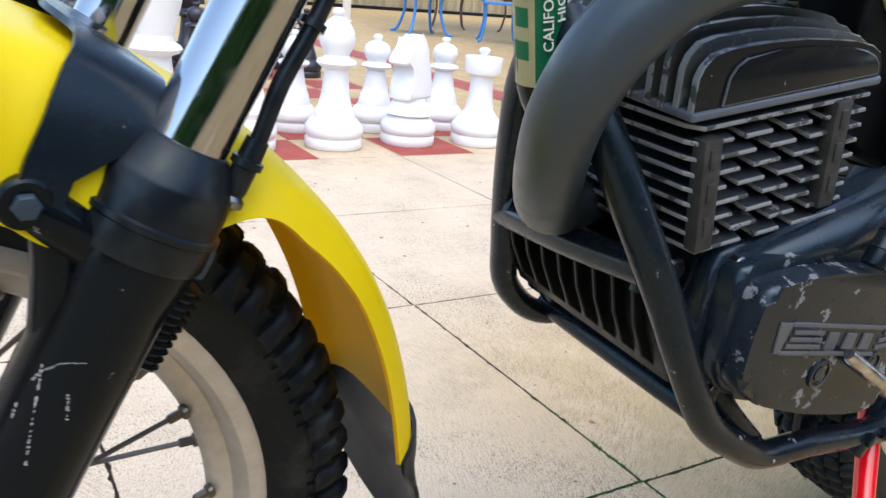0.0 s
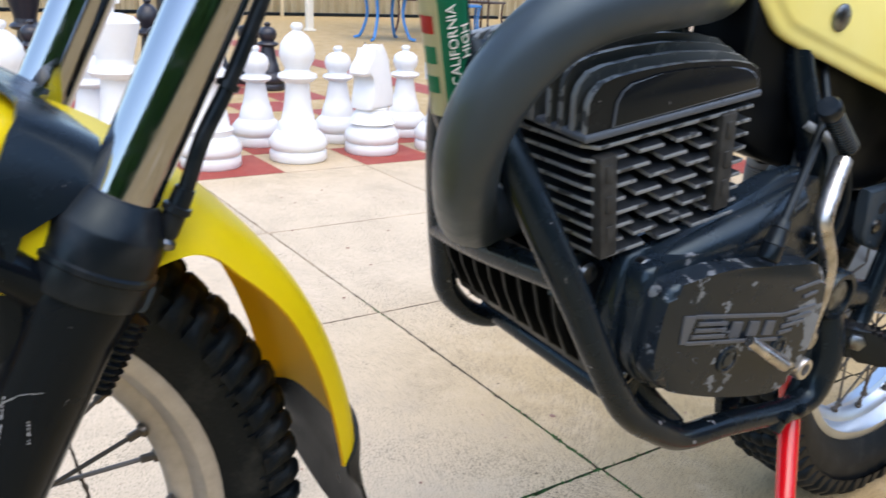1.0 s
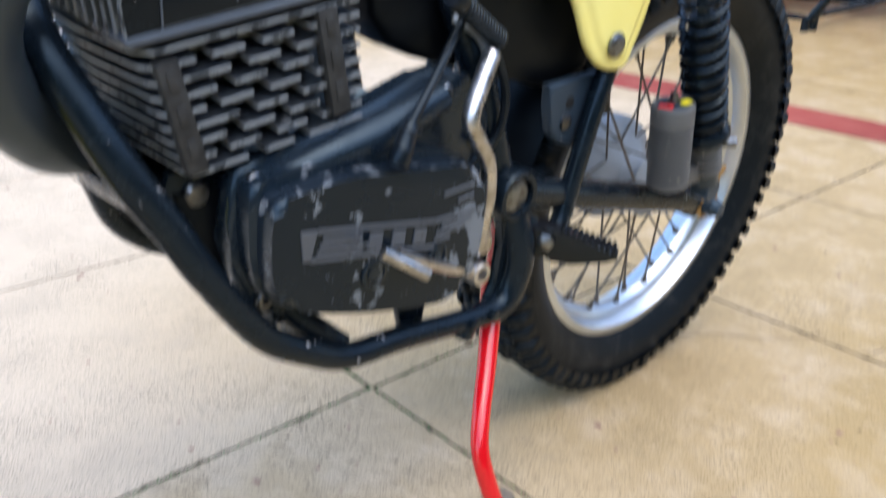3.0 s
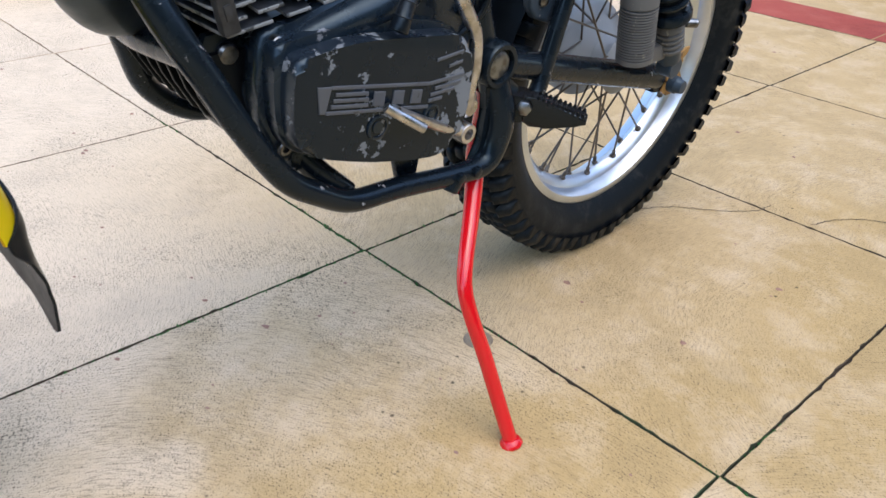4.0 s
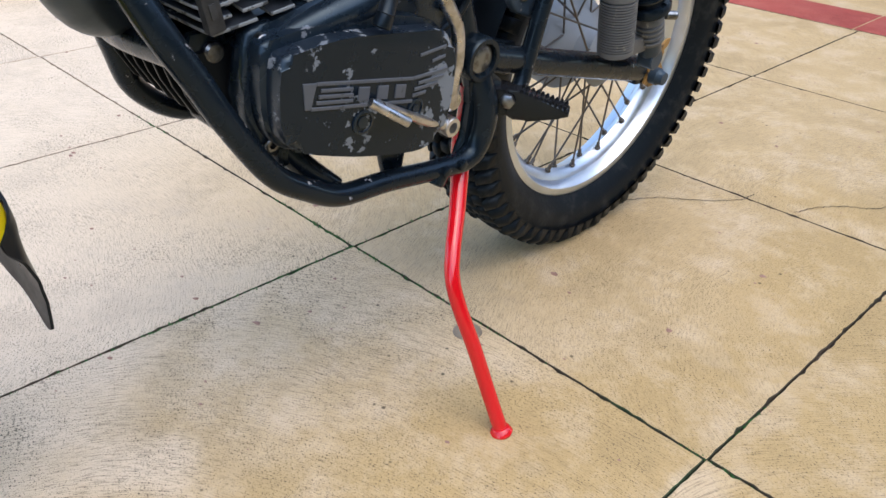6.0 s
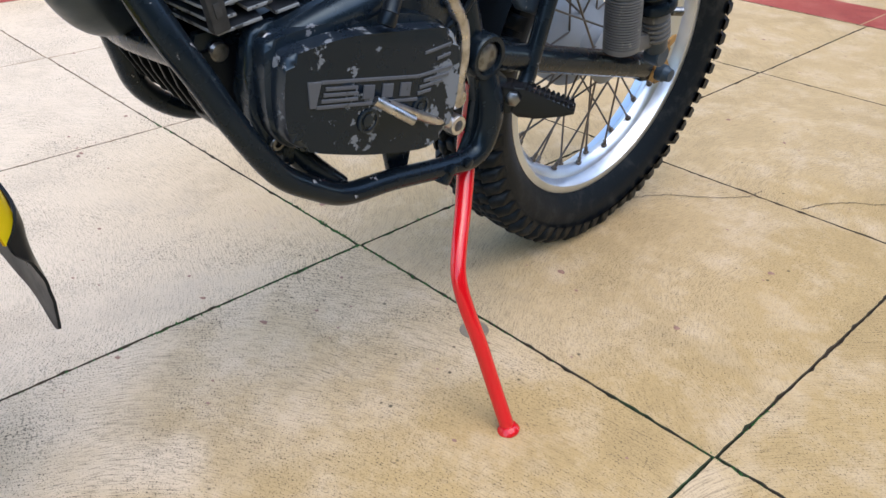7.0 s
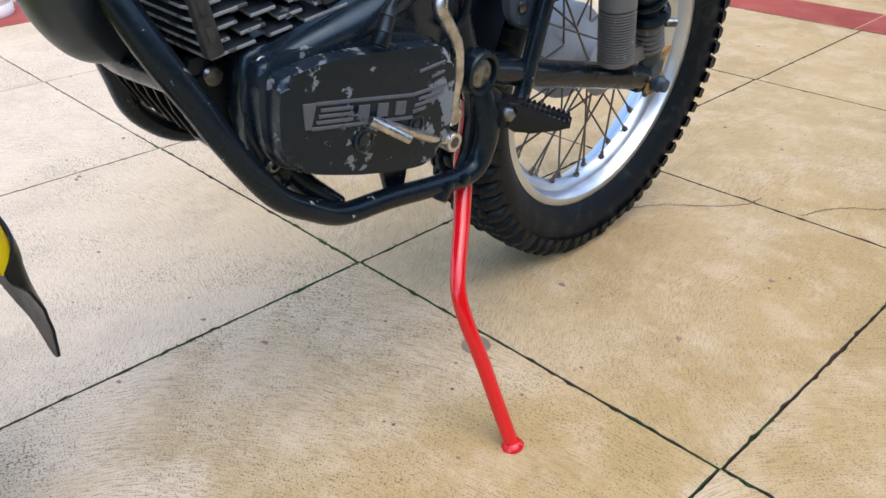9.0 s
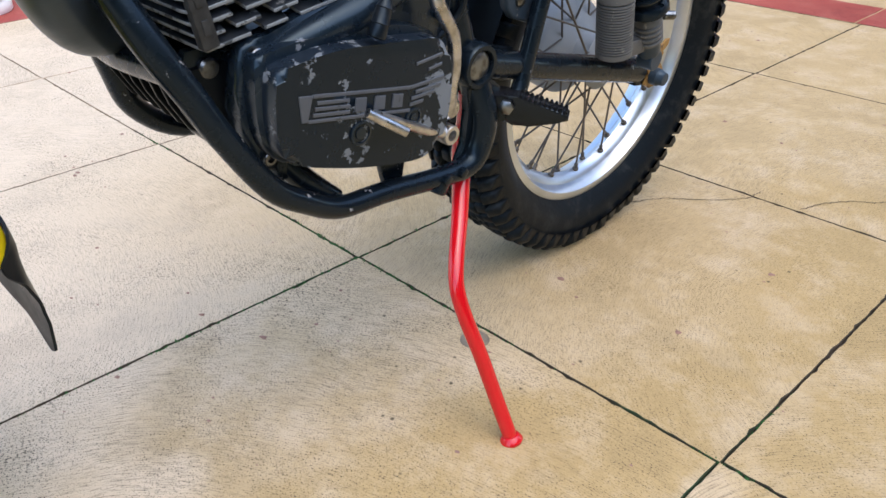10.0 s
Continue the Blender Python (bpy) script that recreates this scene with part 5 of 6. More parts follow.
# scrapes through the slider's paint: broken thin flecks of bare metal
def scrape(pts, seed):
    rs = random.Random(seed)
    q = spline(pts, 16)
    bm = bmesh.new()
    a0 = Vector((0.085, -1.088, 0.30))
    for k in range(len(q) - 1):
        if rs.random() < 0.35:
            continue
        w = rs.uniform(0.4, 1.7)
        vs = []
        for (s, a), da in ((q[k], -w), (q[k], w), (q[k + 1], w), (q[k + 1], -w)):
            t = radians(float(a) + da + rs.uniform(-0.6, 0.6))
            rr = 0.0292 if float(s) > -0.085 else 0.02695
            vs.append(bm.verts.new(a0 + FD * float(s) + (FLEFT * math.cos(t) + FFWD * math.sin(t)) * rr))
        bm.faces.new(vs)
    return bm


for k, pts in enumerate([[(-0.1195, 51.1), (-0.1324, 42.6), (-0.1496, 32.7), (-0.1658, 23.0)], [(-0.121, 45.9), (-0.1151, 35.1), (-0.1107, 16.5)], [(-0.128, 52.9), (-0.1228, 49.0), (-0.1202, 45.3)], [(-0.1486, 54.4), (-0.1396, 57.0)], [(-0.0731, 19.0), (-0.0735, 16.2)], [(-0.1271, 18.0), (-0.1389, 8.7)]]):
    tagged(part("scrape", scrape(pts, k), M_SCRAPE, leg_left), kind="stuff")
# clip of the rear part of the slider
ck = Vector((0.083, -1.0866, 0.2335))
part("brace_ear", box((0.013, 0.013, 0.018), Matrix.Translation(ck) @ fm.to_3x3().to_4x4(), 0.004), M_OLDGREY, leg_left)
part("ribbed_boot", rod(Vector((0.062, -1.0840, 0.2130)), Vector((0.062, -1.1110, 0.1660)), [(0.0, 0)] + [q for i in range(11) for q in ((0.0085, 0.03 + i * 0.085), (0.0115, 0.06 + i * 0.085), (0.0085, 0.09 + i * 0.085))] + [(0.0, 1.0)], 18), M_GRIP, leg_left)
# brake arm seen between the legs
part("valve_stem", join(cyl(FC + fm.to_3x3() @ Vector((0, 0.095, 0.190)), FC + fm.to_3x3() @ Vector((0, 0.078, 0.158)), 0.0045), cyl(FC + fm.to_3x3() @ Vector((0, 0.100, 0.200)), FC + fm.to_3x3() @ Vector((0, 0.094, 0.188)), 0.011)), M_GRIP, front)
part("lower_brace", tube([(0.078, -1.158, 0.150), (0.055, -1.205, 0.138), (0.020, -1.250, 0.125), (-0.060, -1.250, 0.125)], 0.010, 12, 5), M_BLACK, leg_left)

cable = bp("brake_cable", tube([(0.095, -1.0660, 0.2885), (0.095, -1.0618, 0.2978), (0.094, -1.0530, 0.3215), (0.092, -1.0375, 0.350), (0.088, -1.018, 0.392)], [0.0045, 0.0042, 0.0044, 0.0042, 0.0042], 12, 6), M_GRIP, None, "black front brake cable")
part("cable_boot", rod(Vector((0.095, -1.0742, 0.2700)), Vector((0.095, -1.0630, 0.2955)), [(0, 0), (0.0050, 0), (0.0058, 0.1), (0.0060, 0.5), (0.0076, 0.52), (0.0076, 0.64), (0.0058, 0.66), (0.0054, 1.0), (0, 1.0)], 20), M_GRIP, cable)
part("cable_clip", rod(Vector((0.095, -1.0770, 0.2640)), Vector((0.095, -1.0738, 0.2712)), [(0, 0), (0.0040, 0.0), (0.0068, 0.2), (0.0068, 0.6), (0.004, 1.0), (0, 1.0)], 12), M_STEEL, cable)
part("cable_band", rod(Vector((0.0922, -1.0400, 0.3455)), Vector((0.0919, -1.0383, 0.3486)), [(0, 0), (0.0062, 0), (0.0062, 1.0), (0, 1.0)], 12), M_GRIP, cable)

# ---- front mudguard: a bowed strip swept round the wheel
def guard(a0, a1, n, width, crown, drop, thick=0.0028):
    bm = bmesh.new()
    rows = []
    nx = 14
    c = FC
    fr = fm.to_3x3()
    for i in range(n + 1):
        t = i / n
        a = radians(a0 + (a1 - a0) * t)
        w, rr, dr = width(t), crown(t), drop(t)
        row = []
        for j in range(nx + 1):
            u = -1 + 2 * j / nx
            fall = dr * max(0, (abs(u) - 0.45) / 0.55) ** 2 + 0.010 * u * u
            ra = rr - fall
            row.append(bm.verts.new(c + fr @ Vector((0.006 + w * math.sin(u * 1.35) / math.sin(1.35), ra * math.cos(a), ra * math.sin(a)))))
        rows.append(row)
    for p, q in zip(rows, rows[1:]):
        for j in range(nx):
            bm.faces.new((p[j], p[j + 1], q[j + 1], q[j]))
    bmesh.ops.recalc_face_normals(bm, faces=bm.faces)
    bmesh.ops.solidify(bm, geom=bm.faces[:], thickness=thick)
    return bm


def lerp(t, *stops):
    for (t0, v0), (t1, v1) in zip(stops, stops[1:]):
        if t <= t1:
            k = (t - t0) / (t1 - t0)
            k = k * k * (3 - 2 * k)
            return v0 + (v1 - v0) * k
    return stops[-1][1]


ROT0 = math.degrees(RAKE)
ANG0, ANG1 = 10.0, 160.0


KNOTS = (6.0, 14.0, 22.0, 30.0, 38.0, 46.0, 52.0, 58.0, 63.0, 68.0, 71.0, 73.6, 75.2, 77.0, 79.0, 90.0, 160.0)


def by_angle(*values):
    """A smooth curve of values over the guard's angles."""
    k, v = np.array(KNOTS), np.array(values)
    slope = np.gradient(v, k)

    def at(t):
        a = ANG0 + (ANG1 - ANG0) * t
        i = int(min(max(np.searchsorted(k, a) - 1, 0), len(k) - 2))
        h = k[i + 1] - k[i]
        q = (a - k[i]) / h
        return float((2 * q ** 3 - 3 * q ** 2 + 1) * v[i] + (q ** 3 - 2 * q ** 2 + q) * h * slope[i] + (3 * q ** 2 - 2 * q ** 3) * v[i + 1] + (q ** 3 - q ** 2) * h * slope[i + 1])
    return at


mg = guard(ANG0 + ROT0, ANG1 + ROT0, 300,
           by_angle(0.067, 0.068, 0.069, 0.072, 0.077, 0.081, 0.083, 0.086, 0.0875, 0.0875, 0.0880, 0.0885, 0.0888, 0.0890, 0.090, 0.092, 0.085),
           by_angle(0.3385, 0.3403, 0.3415, 0.3440, 0.3464, 0.3478, 0.3485, 0.3480, 0.3468, 0.3455, 0.3458, 0.3462, 0.3465, 0.3470, 0.3475, 0.350, 0.370),
           by_angle(0.0120, 0.0150, 0.0140, 0.0132, 0.0125, 0.0145, 0.0180, 0.0500, 0.0600, 0.0650, 0.0610, 0.0540, 0.0340, 0.0130, 0.0090, 0.009, 0.012))
mg.normal_update()
# faces turned to the wheel take the colour with shade mixed in
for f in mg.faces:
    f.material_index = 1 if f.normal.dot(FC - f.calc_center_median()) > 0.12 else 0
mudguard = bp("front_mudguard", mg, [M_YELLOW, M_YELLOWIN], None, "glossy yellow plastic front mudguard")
fl = bmesh.new()
rows = []
for i in range(23):
    row = []
    for j in range(17):
        u = -1 + j / 8
        tip = lerp(u, (-1, -3.6), (0, -6.0), (0.8, -8.9), (1, -8.4))
        # riveted to the outside of the guard, its upper edge bowed
        head = 14.5 - 4.3 * u * u
        ang = head + (tip - head) * i / 22
        side = math.sin(u * 1.35) / math.sin(1.35)
        on_guard = 0.3412 + 0.0002 * (ang - 10) - 0.0140 * max(0.0, (abs(u) - 0.45) / 0.55) ** 2 - 0.010 * u * u
        free = lerp(ang, (-9, 0.341), (0, 0.3408), (10, 0.3405)) - lerp(ang, (-9, 0.001), (-4, 0.003), (0, 0.006), (5, 0.012), (10, 0.022)) * side * side
        rr = lerp(ang, (4.0, free), (10.0, on_guard)) if ang > 4.0 else free
        ang = radians(ang + ROT0)
        row.append(fl.verts.new(FC + fm.to_3x3() @ Vector((0.006 + 0.0665 * side, rr * math.cos(ang), rr * math.sin(ang)))))
    rows.append(row)
for p, q in zip(rows, rows[1:]):
    for j in range(16):
        fl.faces.new((p[j], p[j + 1], q[j + 1], q[j]))
bmesh.ops.recalc_face_normals(fl, faces=fl.faces)
bmesh.ops.solidify(fl, geom=fl.faces[:], thickness=0.0028)
part("mud_flap", fl, M_FLAP, mudguard, "black rubber mud flap")
br = bmesh.new()
rows = []
for i in range(15):
    row = []
    for j in range(25):
        u = (-1 + j / 12) * 0.93
        wide = abs(u)
        # broad over the crown, a narrow strap down to each fork leg
        start = lerp(wide, (0.0, 66.0), (0.2, 64.0), (0.4, 62.8), (0.5, 63.2), (0.72, 63.5), (0.79, 65.5), (0.82, 67.6), (0.86, 68.2), (1.0, 68.4))
        front_edge = lerp(wide, (0.0, 70.3), (0.3, 69.3), (0.5, 70.0), (0.7, 71.0), (0.9, 72.0), (1.0, 72.0))
        a = radians(start + (front_edge - start) * i / 14 + ROT0)
        rr = 0.3550 - 0.080 * max(0.0, (wide - 0.45) / 0.55) ** 2 - 0.010 * u * u - 0.004 * (1 - i / 14)
        row.append(br.verts.new(FC + fm.to_3x3() @ Vector((0.002 + 0.0990 * math.sin(u * 1.35) / math.sin(1.35), rr * math.cos(a), rr * math.sin(a)))))
    rows.append(row)
for p, q in zip(rows, rows[1:]):
    for j in range(24):
        br.faces.new((p[j], p[j + 1], q[j + 1], q[j]))
bmesh.ops.recalc_face_normals(br, faces=br.faces)
bmesh.ops.solidify(br, geom=br.faces[:], thickness=0.0035)
part("guard_brace", br, M_BLACK, mudguard, "black steel mudguard bridge")

# ---------------------------------------------------------------- giant chess set
SQ = 0.3375


def piece_profile(kind):
    base = [(0.0, 0.0), (0.108, 0.0), (0.112, 0.006), (0.112, 0.036), (0.108, 0.040), (0.104, 0.041), (0.104, 0.045), (0.110, 0.048), (0.116, 0.062), (0.112, 0.084), (0.095, 0.105), (0.080, 0.118)]
    if kind == "pawn":
        body = [(0.062, 0.160), (0.058, 0.164), (0.050, 0.200), (0.042, 0.245), (0.040, 0.262), (0.056, 0.268), (0.066, 0.278), (0.062, 0.288), (0.044, 0.294), (0.040, 0.300), (0.052, 0.316), (0.058, 0.340), (0.052, 0.364), (0.036, 0.378), (0.018, 0.384), (0.014, 0.389), (0.020, 0.396), (0.020, 0.404), (0.012, 0.411), (0.0, 0.412)]
        base = [(r * 0.92, h * 0.95) for r, h in base]
    elif kind == "bishop":
        body = [(0.074, 0.150), (0.066, 0.156), (0.054, 0.210), (0.047, 0.280), (0.046, 0.300), (0.064, 0.310), (0.078, 0.322), (0.074, 0.334), (0.052, 0.342), (0.046, 0.352), (0.050, 0.362), (0.064, 0.388), (0.069, 0.412), (0.063, 0.445), (0.044, 0.474), (0.024, 0.490), (0.015, 0.496), (0.022, 0.504), (0.024, 0.514), (0.016, 0.524), (0.0, 0.526)]
    elif kind == "rook":
        body = [(0.074, 0.130), (0.060, 0.150), (0.052, 0.200), (0.048, 0.260), (0.050, 0.288), (0.074, 0.298), (0.076, 0.306), (0.080, 0.362), (0.078, 0.366), (0.058, 0.367), (0.054, 0.358), (0.020, 0.360), (0.014, 0.368), (0.013, 0.376), (0.022, 0.384), (0.024, 0.394), (0.016, 0.403), (0.0, 0.405)]
    elif kind == "queen":
        body = [(0.088, 0.140), (0.076, 0.150), (0.062, 0.220), (0.052, 0.300), (0.052, 0.312), (0.078, 0.322), (0.090, 0.336), (0.082, 0.348), (0.062, 0.360), (0.056, 0.370), (0.062, 0.385), (0.082, 0.470), (0.096, 0.500), (0.098, 0.508), (0.092, 0.513), (0.040, 0.516), (0.020, 0.518), (0.014, 0.524), (0.024, 0.534), (0.027, 0.546), (0.020, 0.556), (0.0, 0.559)]
    elif kind == "king":
        body = [(0.088, 0.140), (0.076, 0.150), (0.062, 0.230), (0.052, 0.320), (0.052, 0.332), (0.078, 0.342), (0.090, 0.356), (0.082, 0.368), (0.062, 0.380), (0.060, 0.400), (0.086, 0.500), (0.090, 0.520), (0.070, 0.540), (0.030, 0.550), (0.0, 0.552)]
    else:
        body = [(0.098, 0.125), (0.090, 0.135), (0.075, 0.170), (0.066, 0.176), (0.066, 0.186), (0.05, 0.19), (0.0, 0.19)]
    return base + body


PIECE_MESH = {}


def chess_piece(kind, white, col, row, turn=0.0, dx=0.0, dy=0.0):
    key = (kind, white)
    mat = M_WPIECE if white else M_BPIECE
    if key not in PIECE_MESH:
        prof = piece_profile(kind)
        cut = 5
        bits = {"base": lathe(prof[:cut + 1] + [(0.0, prof[cut][1])], 40), "plinth": lathe([(0.0, prof[cut][1])] + prof[cut:12] + [(0.0, prof[11][1])], 40)}
        if kind == "knight":
            horse = [(-0.062, 0.186), (-0.066, 0.25), (-0.058, 0.32), (-0.040, 0.38), (-0.030, 0.425), (-0.018, 0.440), (0.0, 0.432), (0.018, 0.440), (0.026, 0.420), (0.055, 0.395), (0.084, 0.355), (0.088, 0.330), (0.070, 0.318), (0.050, 0.328), (0.030, 0.322), (0.048, 0.270), (0.064, 0.225), (0.064, 0.186)]
            head = prism(horse, -0.036, 0.036, 0.016, 3)
            for v in head.verts:
                v.co.x *= 1.7 - 2.2 * (v.co.z - 0.186)
                v.co.y *= 1.22
            bits["collar"] = lathe([(0.0, prof[11][1])] + prof[11:], 40)
            bits["head"] = head
            bits["mane"] = join(*[prism([(-0.086, 0.20 + 0.028 * i), (-0.086 + 0.0035 * i, 0.222 + 0.028 * i), (-0.04, 0.218 + 0.028 * i), (-0.04, 0.20 + 0.028 * i)], -0.020, 0.020, 0.003, 1) for i in range(7)])
        else:
            k = len(prof) - 6
            bits["stem"] = lathe([(0.0, prof[11][1])] + prof[11:k + 1] + [(0.0, prof[k][1])], 40)
            bits["finial"] = lathe([(0.0, prof[k][1])] + prof[k:], 40)
            if kind == "king":
                bits["cross"] = join(box((0.02, 0.02, 0.08), Matrix.Translation((0, 0, 0.585)), 0.004), box((0.02, 0.06, 0.02), Matrix.Translation((0, 0, 0.59)), 0.004))
        PIECE_MESH[key] = {n: to_mesh(n, b, mat, 50) for n, b in bits.items()}
    side = "white" if white else "black"
    ob = thing(f"chess_{kind}", f"giant {side} plastic garden chess {kind} standing on the painted board", "chess piece", pose(-2.025 - SQ * (col + 0.5) + dx, SQ * (row + 0.5) + dy, 0.0016, 0, 0, turn), f"{side} chess pieces")
    for n, me in PIECE_MESH[key].items():
        share(n, me, ob, Matrix())
    return ob


back = ["rook", "knight", "bishop", "queen", "king", "bishop", "knight", "rook"]
NUDGE = {("rook", 3): (-0.008, -0.048), ("knight", 2): (-0.055, -0.025), ("bishop", 1): (-0.033, -0.030), ("queen", 0): (-0.040, -0.043), ("king", -1): (-0.035, -0.022), ("pawn", 1): (-0.040, -0.070), ("pawn", 2): (0.0, -0.045)}
for i, kind in enumerate(back):
    row = 3 - i
    spare = (-0.03 + random.uniform(-0.02, 0.02), -0.04 + random.uniform(-0.02, 0.02))
    chess_piece(kind, True, 0, row, 205 if kind == "knight" else 0, *NUDGE.get((kind, row), spare))
    chess_piece("pawn", True, 1, row, 0, *NUDGE.get(("pawn", row), spare))
    chess_piece("pawn", False, 6, row, 0, random.uniform(-0.03, 0.03), random.uniform(-0.05, 0.0))
    chess_piece(kind, False, 7, row, 20 if kind == "knight" else 0, random.uniform(-0.02, 0.02), random.uniform(-0.05, 0.0))

# ---------------------------------------------------------------- garden behind
fence = thing("fence", "cream corrugated metal boundary fence", "fence", kind="structure")
bm = bmesh.new()
n = 520
rows = []
for z in (0.06, 1.85):
    rows.append([bm.verts.new((-13.4 + (0.035 if (i // 2) % 2 else -0.035) + 0.02 * math.sin(i * 0.9), -7.0 + i * 0.048, z)) for i in range(n)])
for i in range(n - 1):
    bm.faces.new((rows[0][i], rows[0][i + 1], rows[1][i + 1], rows[1][i]))
bmesh.ops.solidify(bm, geom=bm.faces[:], thickness=0.004)
part("fence_sheet", bm, M_FENCE, fence, "", 20)
for i in range(11):
    part("fence_post", box((0.06, 0.06, 1.9), Matrix.Translation((-13.33, -7 + i * 2.4, 0.95)), 0.004), M_FENCE, fence)
part("fence_rail", box((0.05, 25.0, 0.07), Matrix.Translation((-13.33, 5.4, 1.83)), 0.004), M_FENCE, fence)
part("fence_plinth", box((0.06, 25.0, 0.06), Matrix.Translation((-13.36, 5.4, 0.03)), 0.004), M_BOX, fence)


def cafe_table(name, m, mat, top, height, r, label):
    t = thing(name, label, "garden table", m, "garden tables")
    part("table_top", lathe([(0, height - 0.02), (r, height - 0.02), (r + 0.006, height - 0.01), (r, height), (0, height)], 32), mat, t)
    for i in range(4):
        a = math.pi / 2 * i + 0.5
        c, s = math.cos(a), math.sin(a)
        part("leg", tube([(q * c, q * s, z) for q, z in ((r * 0.95, 0.012), (r * 0.75, 0.05), (r * 0.55, height * 0.45), (r * 0.62, height * 0.8), (r * 0.8, height - 0.02))], [0.016, 0.018, 0.018, 0.022, 0.02], 10, 5), mat, t)
    part("apron", lathe([(r * 0.78, height - 0.09), (r * 0.80, height - 0.09), (r * 0.80, height - 0.02), (r * 0.78, height - 0.02)], 28, None, True), mat, t)
    return t


def cafe_chair(m, mat, label):
    t = thing("garden_chair", label, "chair", m, "garden chairs")
    part("seat", box((0.42, 0.42, 0.03), Matrix.Translation((0, 0, 0.44)), 0.012), mat, t)
    for sx in (-1, 1):
        for sy in (-1, 1):
            part("leg", tube([(sx * 0.18, sy * 0.18, 0.43), (sx * 0.17, sy * 0.17, 0.25), (sx * 0.20, sy * 0.20, 0.06), (sx * 0.23, sy * 0.23, 0.01)], 0.014, 10, 5), mat, t)
    part("backrest", tube([(-0.19, 0.20, 0.44), (-0.20, 0.25, 0.75), (0, 0.28, 0.90), (0.20, 0.25, 0.75), (0.19, 0.20, 0.44)], 0.014, 10, 6), mat, t)
    for i in range(5):
        x = -0.12 + 0.06 * i
        part("back_bar", tube([(x, 0.205, 0.45), (x, 0.255, 0.83)], 0.008, 8, 2), mat, t)
    return t


cafe_table("garden_table", pose(-8.1, 4.15, 0, 0, 0, 10), M_BLUE, None, 0.62, 0.42, "blue painted cast-iron garden table")
cafe_chair(pose(-7.35, 4.75, 0, 0, 0, 150), M_BLUE, "blue painted cast-iron garden chair")
cafe_chair(pose(-9.4, 5.3, 0, 0, 0, 60), M_BROWN, "dark brown painted iron garden chair")
cafe_chair(pose(-8.9, 6.2, 0, 0, 0, 200), M_BROWN, "dark brown painted iron garden chair beside the blue table")
cafe_chair(pose(-7.0, 5.9, 0, 0, 0, 30), M_BLUE, "blue painted cast-iron garden chair near a white post")


def post(x, y, h, w, label):
    p = tagged(new("veranda_post", to_mesh("veranda_post", join(box((w, w, h), Matrix.Translation((x, y, h / 2)), 0.006), box((w * 1.5, w * 1.5, 0.03), Matrix.Translation((x, y, 0.015)), 0.006)), M_POST)), label, "post", "veranda posts")
    return p


post(-9.56, 3.83, 2.5, 0.085, "slim white painted steel veranda post")
post(-7.3, 6.6, 2.5, 0.085, "slim white painted steel veranda post by the blue chairs")
post(-0.634, 2.226, 2.5, 0.044, "slim white painted veranda post by the hammock")

# planter bench by the fence
bench = thing("garden_bench", "grey weathered garden bench before the fence", "bench", pose(-11.8, 2.0, 0, 0, 0, 85))
for i in range(3):
    part("slat", box((1.2, 0.10, 0.03), Matrix.Translation((0, -0.12 + 0.12 * i, 0.42)), 0.005), M_POST, bench)
for sx in (-1, 1):
    part("bench_leg", box((0.07, 0.34, 0.41), Matrix.Translation((0.5 * sx, 0, 0.205)), 0.006), M_OLDGREY, bench)

# hammock on its stand
ham = thing("hammock", "orange cloth hammock slung from a black steel stand", "hammock", pose(-2.05, 5.05, 0, 0, 0, 4))
bm = bmesh.new()
nx, ny = 40, 26
grid = []
for i in range(nx + 1):
    u = -1 + 2 * i / nx
    row = []
    for j in range(ny + 1):
        v = -1 + 2 * j / ny
        sag = 0.40 + 0.62 * abs(u) ** 2.0
        w = 0.45 * (1 - 0.75 * u * u)
        row.append(bm.verts.new((u * 1.55, v * w, sag + 0.17 * v * v * (1 - u * u) + 0.012 * math.sin(v * 26 + u * 5))))
    grid.append(row)
for a, b in zip(grid, grid[1:]):
    for j in range(ny):
        bm.faces.new((a[j], a[j + 1], b[j + 1], b[j]))
bmesh.ops.solidify(bm, geom=bm.faces[:], thickness=0.004)
part("hammock_cloth", bm, M_ORANGE, ham, "orange gathered hammock cloth", 60)
for s in (-1, 1):
    part("stand_arm", tube([(s * 0.62, 0, 0.10), (s * 1.1, 0, 0.55), (s * 1.62, 0, 1.15)], 0.026, 12, 4), M_BLACK, ham)
    part("stand_bar", tube([(s * 0.66, -0.98, 0.085), (s * 0.66, 0.5, 0.085)], 0.022, 12, 1), M_BLACK, ham)
    for y in (-0.95, 0.48):
        part("stand_foot", cyl((s * 0.66, y, 0.0), (s * 0.66, y, 0.1), 0.026), M_BLACK, ham)
    part("hammock_rope", tube([(s * 1.50, 0, 1.00), (s * 1.62, 0, 1.13)], 0.012, 8, 1), M_YELLOWTAG, ham)
part("stand_beam", tube([(-0.66, 0, 0.09), (0.66, 0, 0.09)], 0.026, 12, 1), M_BLACK, ham)

sl = thing("folding_frame", "black steel tube frame leaning out of a short foot", "frame", pose(-1.33, 4.06, 0))
part("frame_bar", tube([(0.02, 0.0, 0.07), (0.20, 0.01, 0.34), (0.42, 0.02, 0.68)], 0.024, 12, 4), M_BLACK, sl)
part("frame_foot", cyl((0, 0, 0), (0.0, 0, 0.09), 0.022), M_BLACK, sl)
part("frame_crossbar", tube([(-0.28, 0.05, 0.075), (0.03, 0.0, 0.075)], 0.018, 10, 1), M_BLACK, sl)

